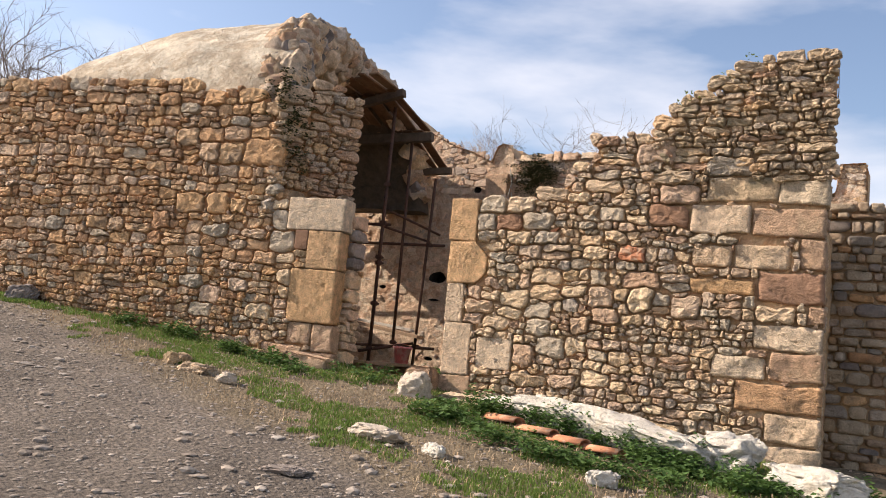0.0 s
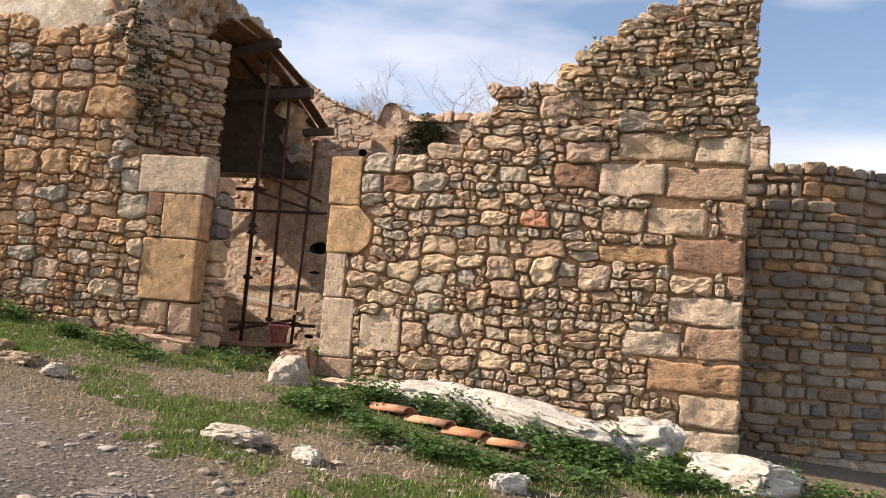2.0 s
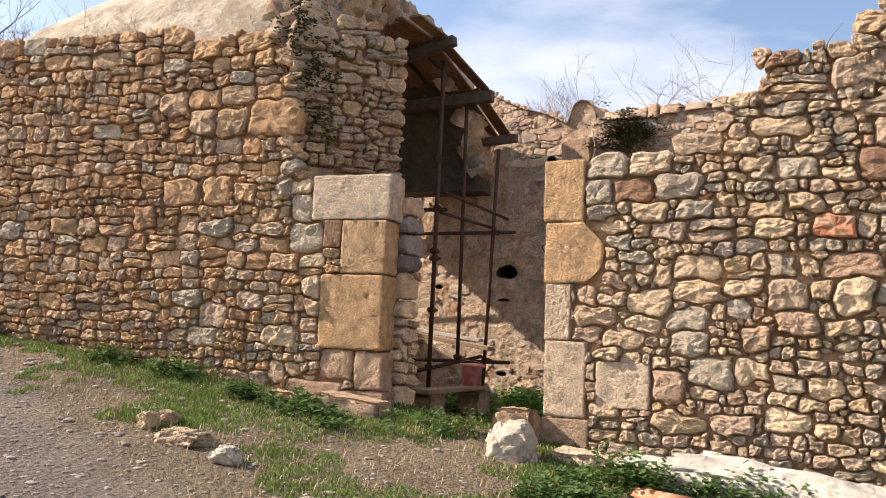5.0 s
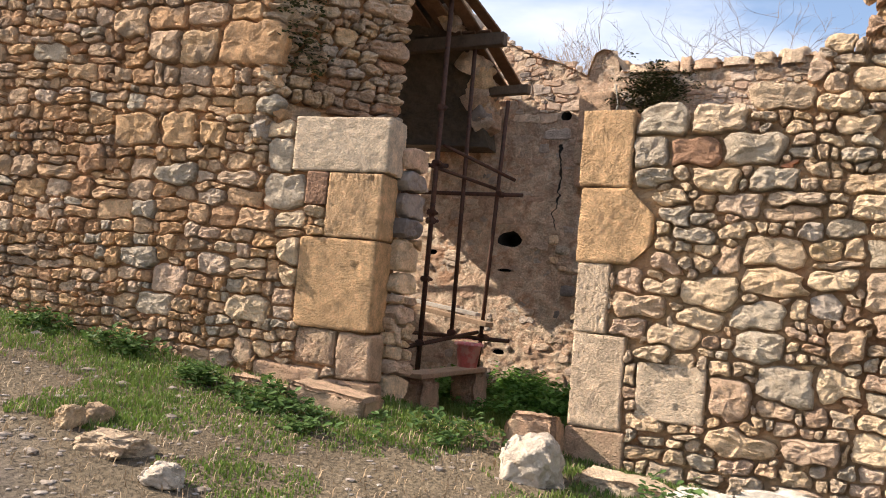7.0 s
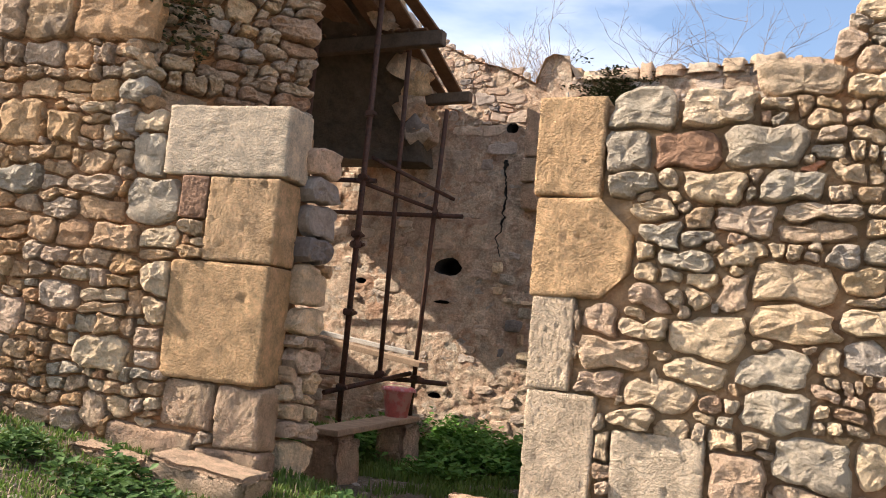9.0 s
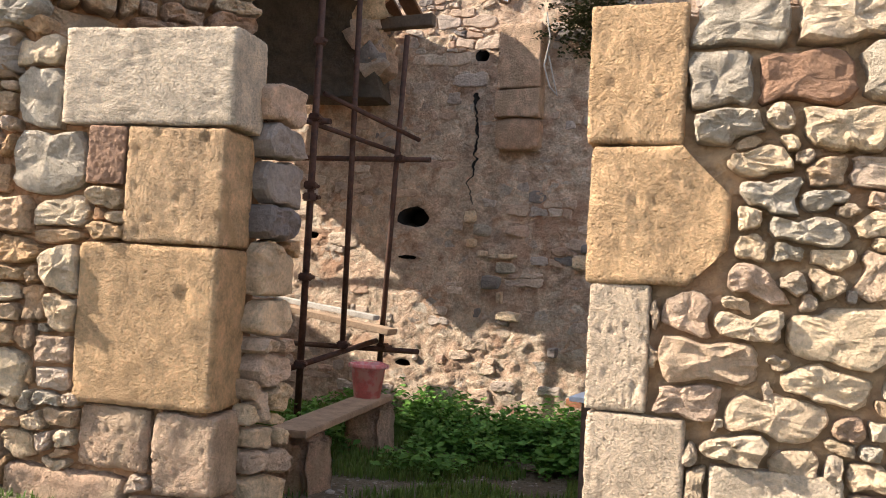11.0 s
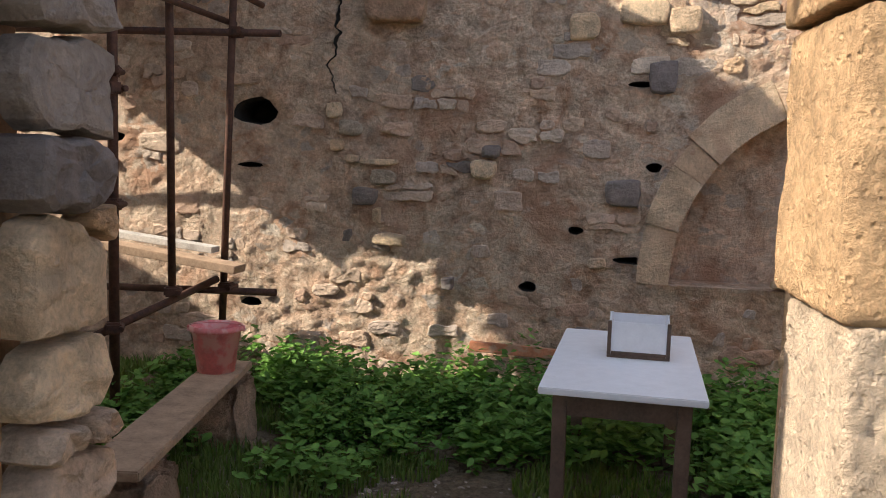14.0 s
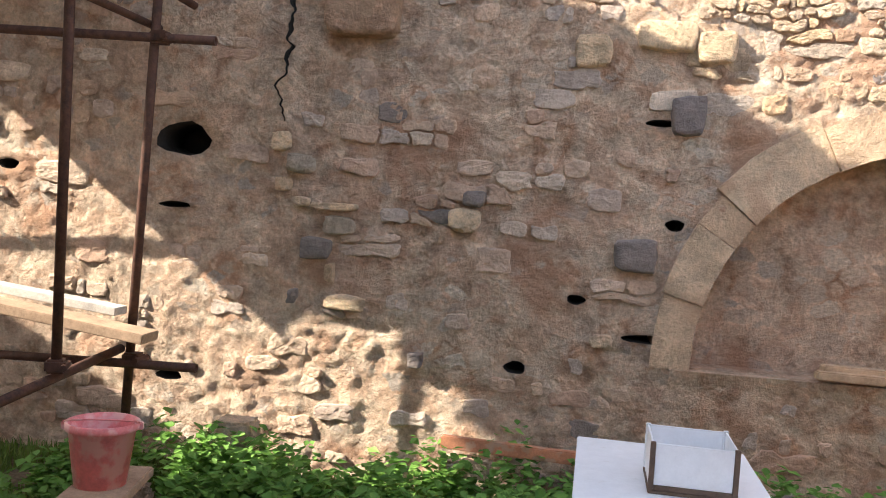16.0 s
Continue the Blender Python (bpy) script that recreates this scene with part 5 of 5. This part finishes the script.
tagged(part("threshold_slab", (lambda b: (b.transform(pose(.0, .1, .02, 0, 2, 5)), b)[1])(bm_box(-.62, -.18, -.1, .5, .2, .10, .03, .03, 79)), ASHLAR_W, smooth=True), "worn pale threshold slab in the doorway", "step")
for i, (x, y, w, dd, h, rz) in enumerate(((-.80, -.44, .60, .32, .20, 12), (-1.38, -.52, .46, .2, .12, 10))):
    tagged(part("footing_stone", (lambda b: (b.transform(pose(x, y, ground_z(x, y) - .08, 2, 5, rz)), b)[1])(bm_box(-w / 2, -dd / 2, -.05, w / 2, dd / 2, h, .03, .022, 81 + i)), ASHLAR_P, smooth=True), "worn pinkish footing stone at the wall's foot", "stone block", "footing stones")
boulder("rock_outcrop", (2.72, -.42, 0), (2.0, .62, .46), WHITE_ROCK, 9, "long white limestone outcrop among weeds", -6, cut=.46, lump=.9, ry=6)
boulder("white_rock", (3.98, -.32, 0), (.62, .5, .46), WHITE_ROCK, 12, "white limestone rock by the wall corner", 10, group="white rocks", cut=.3)
boulder("white_rock", (4.72, -.55, 0), (.75, .5, .34), WHITE_ROCK, 15, "white limestone rock below the wall corner", -15, group="white rocks", cut=.3)
boulder("white_rock", (1.68, -2.62, 0), (.40, .28, .12), PALE_ROCK, 17, "low white rock in the grassy verge", 10, group="white rocks", cut=.3)
boulder("white_rock", (2.24, -2.6, 0), (.26, .13, .12), WHITE_ROCK, 19, "small white rock in the grass", -30, group="white rocks", cut=.3)
boulder("white_rock", (3.46, -2.15, 0), (.24, .16, .14), WHITE_ROCK, 23, "small white rock in the grass", 40, group="white rocks", cut=.3)
boulder("grey_rock", (1.95, -4.0, 0), (.30, .18, .06), STONE_GREY, 25, "flat grey stone in the stony road", 10, cut=.45)
boulder("white_rock", (-.84, -2.15, 0), (.40, .28, .12), STONE_R, 27, "low pale rock in the verge", 0, group="white rocks", cut=.3)
boulder("field_stone", (-1.28, -2.1, 0), (.15, .14, .14), STONE_R, 31, "rounded stone on the verge", 0, group="verge stones")
boulder("field_stone", (-1.28, -1.92, 0), (.15, .13, .12), STONE_R, 33, "rounded stone on the verge", 50, group="verge stones")
boulder("field_stone", (-5.25, -1.2, 0), (.4, .3, .26), STONE_GREY, 35, "mossy grey stone at the wall's foot", 50, group="verge stones")
boulder("field_stone", (-.3, -2.27, 0), (.2, .14, .12), PALE_ROCK, 37, "pale stone on the verge", 20, group="verge stones")


def roof_tile(x, y, rz, ry, ln):
    bm = bmesh.new()
    k = 8
    rows = []
    for r in (.09, .075):
        for yy in (-ln / 2, ln / 2):
            rows.append([bm.verts.new((r * math.cos(math.pi * i / k), yy, r * math.sin(math.pi * i / k) * .7)) for i in range(k + 1)])
    o0, o1, i0, i1 = rows
    for i in range(k):
        bm.faces.new((o0[i], o0[i + 1], o1[i + 1], o1[i]))
        bm.faces.new((i0[i + 1], i0[i], i1[i], i1[i + 1]))
        bm.faces.new((o0[i + 1], o0[i], i0[i], i0[i + 1]))
        bm.faces.new((o1[i], o1[i + 1], i1[i + 1], i1[i]))
    bm.faces.new((o0[0], o1[0], i1[0], i0[0])), bm.faces.new((o0[k], i0[k], i1[k], o1[k]))
    bm.transform(pose(x, y, ground_z(x, y) + .02, 0, ry, rz))
    return tagged(part("roof_tile", bm, TERRACOTTA, smooth=True), "broken terracotta roof tile lying in the weeds", "tile", "broken roof tiles")


for x, y, rz, ry, ln in ((1.98, -.84, 70, 5, .42), (2.38, -.95, 74, 8, .42), (2.74, -1.05, 70, 3, .40), (3.08, -1.12, 78, 10, .40)):
    roof_tile(x, y, rz, ry, ln)
# clutter at the foot of the back wall
tagged(part("board", bm_beam((-.62, 4.72, .38), (.25, 4.78, .34), .06, .07, .006), TERRACOTTA), "reddish board leaning along the back wall", "plank")
tagged(part("squared_stone", bm_box(-.6, 4.62, .0, -.32, 4.8, .30, .02, .02, 95), ASHLAR_W, smooth=True), "pale block under the reddish board", "stone block")
tagged(part("squared_stone", bm_box(-1.95, 4.55, .0, -1.7, 4.75, .40, .02, .02, 96), ASHLAR_W, smooth=True), "grey block in the weeds by the wall", "stone block")
tagged(part("timber", bm_beam((1.5, 5.0, .94), (2.5, 5.1, .91), .09, .06, .008), OLD_WOOD), "grey old timber lying on the niche sill", "timber")
tagged(part("timber", bm_beam((1.45, 4.93, .915), (2.2, 4.98, .90), .07, .05, .008), OLD_WOOD), "short old timber on the niche sill", "timber")


# cable hanging by the pilaster
def cable(name, pts, r, mat, label, cat):
    cu = bpy.data.curves.new(name, "CURVE")
    cu.dimensions, cu.bevel_depth, cu.bevel_resolution = "3D", r, 1
    sp = cu.splines.new("POLY")
    sp.points.add(len(pts) - 1)
    for q, p in zip(sp.points, pts):
        q.co = (*p, 1)
    cu.materials.append(mat)
    return tagged(new(name, cu), label, cat)


cable("cable", [(-1.02, 4.78, 4.0), (-.98, 4.8, 3.75), (-1.03, 4.8, 3.5), (-.97, 4.82, 3.3), (-.9, 4.86, 3.22), (-.95, 4.85, 3.4), (-1.0, 4.85, 3.6)], .008, GREY_WOOD, "loop of pale cable hanging beside the pilaster", "cable")


# ---- plants ----
def leaf_mesh(name, centres, sizes, rnd, mat, up=.6, long=1.5, label="", cat="plant", kind="stuff"):
    """Many small folded leaves at the centres given."""
    n = len(centres)
    c = np.array(centres, float)
    s = np.array(sizes, float)[:, None]
    rs = np.random.RandomState(rnd)
    a = rs.uniform(0, 2 * np.pi, n)
    t = rs.uniform(-.2, 1.0, n) * up
    f = np.stack([np.cos(a) * np.cos(t), np.sin(a) * np.cos(t), np.sin(t)], 1)
    side = np.stack([-np.sin(a), np.cos(a), rs.uniform(-.5, .5, n)], 1)
    nor = np.cross(f, side)
    tip = c + f * s * long
    mid = c + f * s * long * .5
    wl = mid + side * s * .5 + nor * s * .14
    wr = mid - side * s * .5 + nor * s * .14
    q1, q2 = c + f * s * long * .82 + side * s * .34, c + f * s * long * .82 - side * s * .34
    verts = np.stack([c, wr, q2, tip, q1, wl], 1).reshape(-1, 3)
    b = np.arange(n)[:, None] * 6
    faces = np.concatenate([b + np.array([0, 1, 2, 3]), b + np.array([0, 3, 4, 5])]).tolist()
    ob = shape(name, verts.tolist(), faces, mat, smooth=False)
    return tagged(ob, label, cat, kind=kind)


def blade_mesh(name, feet, heights, seed, mat, width=.006, label="", cat="grass", lean=.5):
    n = len(feet)
    p = np.array(feet, float)
    h = np.array(heights, float)[:, None]
    rs = np.random.RandomState(seed)
    a = rs.uniform(0, 2 * np.pi, n)
    d = np.stack([np.cos(a), np.sin(a), np.zeros(n)], 1)
    s = np.stack([-np.sin(a), np.cos(a), np.zeros(n)], 1)
    l = rs.uniform(.1, 1, n)[:, None] * lean
    up = np.array([0, 0, 1.0])
    w = width * rs.uniform(.6, 1.4, n)[:, None]
    m = p + up * h * .6 + d * h * l * .3
    t = p + up * h * (1 - l * .25) + d * h * l
    verts = np.stack([p - s * w, p + s * w, m + s * w * .8, m - s * w * .8, t], 1).reshape(-1, 3)
    b = np.arange(n)[:, None] * 5
    f4 = (b + np.array([0, 1, 2, 3])).tolist()
    f3 = (b + np.array([3, 2, 4])).tolist()
    return tagged(shape(name, verts.tolist(), f4 + f3, mat, smooth=False), label, cat, kind="stuff")


rg = random.Random(77)


def clear_of_things(x, y):
    """Outside the walls and the larger rocks."""
    if ((x - 2.72) / .9) ** 2 + ((y + .42) / .3) ** 2 < 1 or ((x - .77) / .22) ** 2 + ((y + .56) / .25) ** 2 < 1:
        return False
    if ((x - 3.98) / .3) ** 2 + ((y + .32) / .25) ** 2 < 1 or ((x - 4.72) / .35) ** 2 + ((y + .55) / .25) ** 2 < 1:
        return False
    return True


def wall_front_y(x):
    return -.14 + (x + .72) * .2 - .06 if x < -.7 else .07 + (x - .65) * .095 - .05 if x > .6 else .1


feet, hs, dry_feet, dry_h = [], [], [], []
while len(feet) < 84000:
    x, y = rg.uniform(-8, 7), rg.uniform(-6.5, .3)
    e = y + .28 * x + .5 * noise.noise(Vector((x * 1.3, y * 1.3, 0)))
    if y > wall_front_y(x) or e < -3.15 or not clear_of_things(x, y) or (x > 4.75 and y > -.2):
        continue
    cover = noise.noise(Vector((x * 1.1, y * 1.1, 9))) * .55 + noise.noise(Vector((x * 4, y * 4, 2))) * .35
    near = max(0, 1 - (wall_front_y(x) - y) / 1.0) * .3
    thin = max(0, (-2.1 - e)) * .55
    if cover + near - thin < -.1 or rg.random() > .55 + cover + near:
        continue
    feet.append((x, y, ground_z(x, y) - .005))
    hs.append(rg.uniform(.012, .038) + .04 * max(0, cover) + .05 * near)
blade_mesh("grass", feet, hs, 1, GRASS, .0045, "short green grass on the verge")
while len(dry_feet) < 9000:
    x, y = rg.uniform(-8, 6), rg.uniform(-5, .2)
    e = y + .28 * x
    if y > wall_front_y(x) or e < -2.9 or not clear_of_things(x, y):
        continue
    dry_feet.append((x, y, ground_z(x, y)))
    dry_h.append(rg.uniform(.02, .07))
blade_mesh("dry_grass", dry_feet, dry_h, 2, DRY, .003, "withered straw among the grass", lean=1.2)

feet, hs = [], []
while len(feet) < 42000:
    x, y = rg.uniform(-4, 3.6), rg.uniform(.75, 4.9)
    if noise.noise(Vector((x * 1.6, y * 1.6, 4))) < -.12 + .25 * (y < 1.9) or rg.random() < .45 * (y < 2):
        continue
    feet.append((x, y, ground_z(x, y)))
    hs.append(rg.uniform(.04, .11) * (1 if y > 1.8 else .6))
blade_mesh("grass", feet, hs, 3, GRASS, .005, "green grass on the floor of the ruin")

# broad-leaved weeds: many clumps
lc, ls = [], []


def clump(x, y, z, r, h, count, size):
    for _ in range(count):
        a, q, t = rg.uniform(0, 6.283), rg.random() ** .5 * r, rg.random() ** .6
        lc.append((x + q * math.cos(a), y + q * math.sin(a), z + h * t * (1 - .5 * (q / r) ** 2)))
        ls.append(size * rg.uniform(.55, 1.25))


for _ in range(560):
    x, y = rg.uniform(-2.6, 3.2), rg.triangular(2.3, 4.9, 4.4)
    if -.05 < x < .9 and y < 3.3 or (-2.0 < x < -1.4 and y < 3.5):
        continue
    k = (y - 2.2) / 2.7
    if noise.noise(Vector((x * 1.3, y * 1.3, 2))) > .05 + .5 * k:
        continue
    clump(x, y, ground_z(x, y) - .01, rg.uniform(.10, .2), rg.uniform(.14, .24) + .34 * k * rg.random(), 66, .047)
leaf_mesh("weeds", lc, ls, 5, LEAF, label="lush broad-leaved weeds along the back wall")
lc, ls = [], []
OUT = [(2.0, -.75, .8, 26), (3.1, -.85, .75, 30), (3.9, -1.0, .6, 26), (4.4, -.7, .5, 18), (1.6, -1.25, .5, 22), (2.6, -1.6, .7, 18), (.2, -.4, .3, 4), (-.9, -.85, .35, 8), (-1.6, -.85, .4, 6), (-2.6, -.78, .35, 8), (-3.3, -.85, .4, 9), (-.2, -1.0, .5, 3), (.55, .6, .4, 10), (5.2, -.3, .6, 18), (3.4, -1.7, .6, 14)]
for x, y, r, c in OUT:
    for _ in range(int(c * 1.9)):
        a, q = rg.uniform(0, 6.283), rg.random() ** .6 * r
        xx, yy = x + q * math.cos(a), y + q * math.sin(a) * .6
        if yy > wall_front_y(xx) - .05 or not clear_of_things(xx, yy):
            continue
        if 1.75 < xx < 3.3 and -1.32 < yy + .22 * (xx - 1.98) < -.7:
            continue
        clump(xx, yy, ground_z(xx, yy) - .01, rg.uniform(.07, .15), rg.uniform(.06, .22), 36, .036)
for x, y, r, c in ((2.5, -.68, .2, 26), (1.75, -.72, .14, 12), (3.45, -.72, .2, 18)):
    for _ in range(c):
        xx, yy = x + rg.gauss(0, r), y + rg.gauss(0, .07)
        clump(xx, yy, ground_z(xx, yy), rg.uniform(.08, .14), rg.uniform(.16, .32), 36, .036)
leaf_mesh("weeds", lc, ls, 6, LEAF_VERGE, label="dark green leafy weeds on the verge")
# plants rooted in the masonry
lc, ls = [], []
for c, r, k in (((-1.78, -.30, 3.68), .2, 50), ((-1.62, -.25, 3.35), .18, 40), ((-1.62, -.2, 2.9), .14, 26)):
    for _ in range(k):
        clump(c[0] + rg.gauss(0, r * .6), c[1] + rg.gauss(0, r * .5), c[2] + rg.gauss(0, r), .06, .08, 12, .03)
leaf_mesh("wall_plant", lc, ls, 7, LEAF_DARK, label="dusty green plant growing from the broken wall end")
lc, ls = [], []
for _ in range(220):
    clump(-.55 + rg.gauss(0, .2), 4.83 + rg.gauss(0, .07), 3.84 + rg.gauss(0, .15), .09, .1, 14, .028)
leaf_mesh("ivy_bush", lc, ls, 8, LEAF_DARK, label="dark ivy bush hanging on the back wall's crown", cat="bush")
lc, ls = [], []
for _ in range(34):
    u = rg.uniform(2.5, 3.3)
    p = OR + DR * u
    clump(p.x, p.y + rg.uniform(-.02, .3), top_r(u) + rg.uniform(-.1, .04), .07, .07, 14, .02)
leaf_mesh("wall_plant", lc, ls, 9, GRASS, label="green tufts on the stepped wall top")
lc, ls = [], []
for _ in range(620):
    clump(8.5 + rg.gauss(0, .9), 9.5 + rg.gauss(0, .8), -.7 + abs(rg.gauss(0, .9)), .2, .25, 24, .055)
leaf_mesh("bush", lc, ls, 10, LEAF_DARK, label="dark green bush beyond the apse", cat="bush")


def twigs(name, root, seed, height, spread, count, mat, label, cat, depth=3, thick=.004):
    """A leafless shrub or tree of forking, tapering shoots."""
    r = random.Random(seed)
    bm = bmesh.new()

    def shoot(p, d, ln, th, level):
        k = 4
        pts, q = [p.copy()], p.copy()
        for _ in range(k):
            d = (d + Vector((r.gauss(0, .18), r.gauss(0, .18), r.gauss(.03, .1)))).normalized()
            q = q + d * ln / k
            pts.append(q.copy())
        rings = []
        for i, c in enumerate(pts):
            w = th * (1 - .7 * i / k)
            t = d
            s = t.orthogonal().normalized()
            u = t.cross(s)
            rings.append([bm.verts.new(c + w * (s * math.cos(a) + u * math.sin(a))) for a in (0, 2.09, 4.19)])
        for a, b in zip(rings, rings[1:]):
            for i in range(3):
                bm.faces.new((a[i], a[(i + 1) % 3], b[(i + 1) % 3], b[i]))
        if level < depth:
            for i in range(1, k + 1):
                for _ in range(r.choice((1, 1, 2))):
                    nd = (d + Vector((r.gauss(0, .7), r.gauss(0, .7), r.gauss(.1, .4)))).normalized()
                    shoot(pts[i], nd, ln * r.uniform(.35, .65), th * .55, level + 1)

    for _ in range(count):
        d = Vector((r.gauss(0, spread), r.gauss(0, spread), 1)).normalized()
        shoot(Vector(root) + Vector((r.gauss(0, .08), r.gauss(0, .05), 0)), d, height * r.uniform(.5, 1), thick, 1)
    return tagged(part(name, bm, mat), label, cat)


for i, (x, z, h, c) in enumerate(((-1.75, 4.25, .5, 26), (-2.1, 4.35, .3, 20), (-1.5, 4.2, .4, 14))):
    twigs("dry_shrub", (x, 5.1, z), 100 + i, h, .6, c, DRY, "dry straw-coloured shrub on the back wall's crown", "shrub", 2, .004)
for i, (x, h, c) in enumerate(((-1.6, 1.0, 5), (-.2, .8, 4), (.5, .9, 6), (.9, .7, 4), (-2.6, .7, 3))):
    twigs("bare_shrub", (x, 5.25, 4.15), 120 + i, h, .9, c, TWIG, "thin leafless shrub behind the back wall", "shrub", 3, .006)
for i, (u, z, h, sp) in enumerate(((2.0, 3.1, .75, .15), (4.0, 3.5, .7, .3))):
    p = OR + DR * u
    twigs("dry_stalk", (p.x, p.y + .3, z), 140 + i, h, sp, 1, TWIG, "single dry stalk rooted in the wall top", "plant", 1, .006)
for i, (u, w, h) in enumerate(((-1.55, .3, .75), (-3.2, .2, .8), (-3.9, .3, .6), (-1.9, .3, .5))):
    p = OL + DL * u - NL * w
    twigs("dry_stalk", (p.x, p.y, 3.75), 150 + i, h, .15, 3, DRY, "tall dry weed stalks on the wall top", "plant", 2, .004)
TREES = [(-15.2, 4.6, 4.6, 6.0), (-17, 5.5, 4.2, 6.5), (-14.2, 5.6, 4.6, 4.6)]
for i, (x, y, z, h) in enumerate(TREES):
    ob = tagged(new("tree"), "bare grey-brown tree behind the vault", "tree", "bare trees")
    tk = twigs("crown", (x, y, z), 160 + i, h * .55, .5, 9, TWIG, "", "", 4, .03)
    tk.parent = ob
    part("trunk", bm_tube((x, y, .8), (x, y, z + .3), .12, 10), TWIG, ob, smooth=True)
for i, (x, y) in enumerate(((8.4, 10.5), (8.9, 11.5), (7.9, 11.0))):
    twigs("bare_shrub", (x, y, -.8), 180 + i, 2.6, .45, 9, DRY, "tall leafless thicket beyond the apse", "shrub", 3, .014)

# gravel on the road and floor
pv, pf = [], []
ico = [(0, 0, .5), (.45, 0, .22), (.14, .43, .22), (-.36, .26, .22), (-.36, -.26, .22), (.14, -.43, .22), (.36, .26, -.1), (-.14, .43, -.1), (-.45, 0, -.1), (-.14, -.43, -.1), (.36, -.26, -.1)]
icf = [(0, 1, 2), (0, 2, 3), (0, 3, 4), (0, 4, 5), (0, 5, 1), (1, 6, 2), (2, 7, 3), (3, 8, 4), (4, 9, 5), (5, 10, 1), (6, 7, 2), (7, 8, 3), (8, 9, 4), (9, 10, 5), (10, 6, 1)]
for k in range(22000):
    if k % 9 == 0:
        x, y = rg.uniform(-2.5, 2.5), rg.uniform(.3, 3)
    else:
        x, y = rg.uniform(-7, 7), rg.uniform(-9, -.5)
        if y > wall_front_y(x) - .1 or (y + .28 * x > -2.6 and rg.random() < .6):
            continue
    s = rg.uniform(.006, .02) * (2.6 if rg.random() < .07 else 1) * (.7 if k % 9 == 0 else 1)
    z, a, b = ground_z(x, y), rg.uniform(0, 6.3), len(pv)
    ca, sa, sx, sz = math.cos(a), math.sin(a), s * rg.uniform(.8, 1.7), s * rg.uniform(.4, .9)
    for p in ico:
        q0, q1 = p[0] * sx * 2, p[1] * s * 2
        pv.append((x + ca * q0 - sa * q1, y + sa * q0 + ca * q1, z + p[2] * sz * 1.6))
    pf.extend(tuple(i + b for i in f) for f in icf)
GRAVEL = material("gravel", [(.30, .25, .20), (.22, .18, .145), (.38, .33, .28), (.26, .21, .165)], grain=60, bump=.4)
tagged(shape("gravel", pv, pf, GRAVEL, smooth=False), "loose grey and tan gravel on the road", "gravel", kind="stuff")
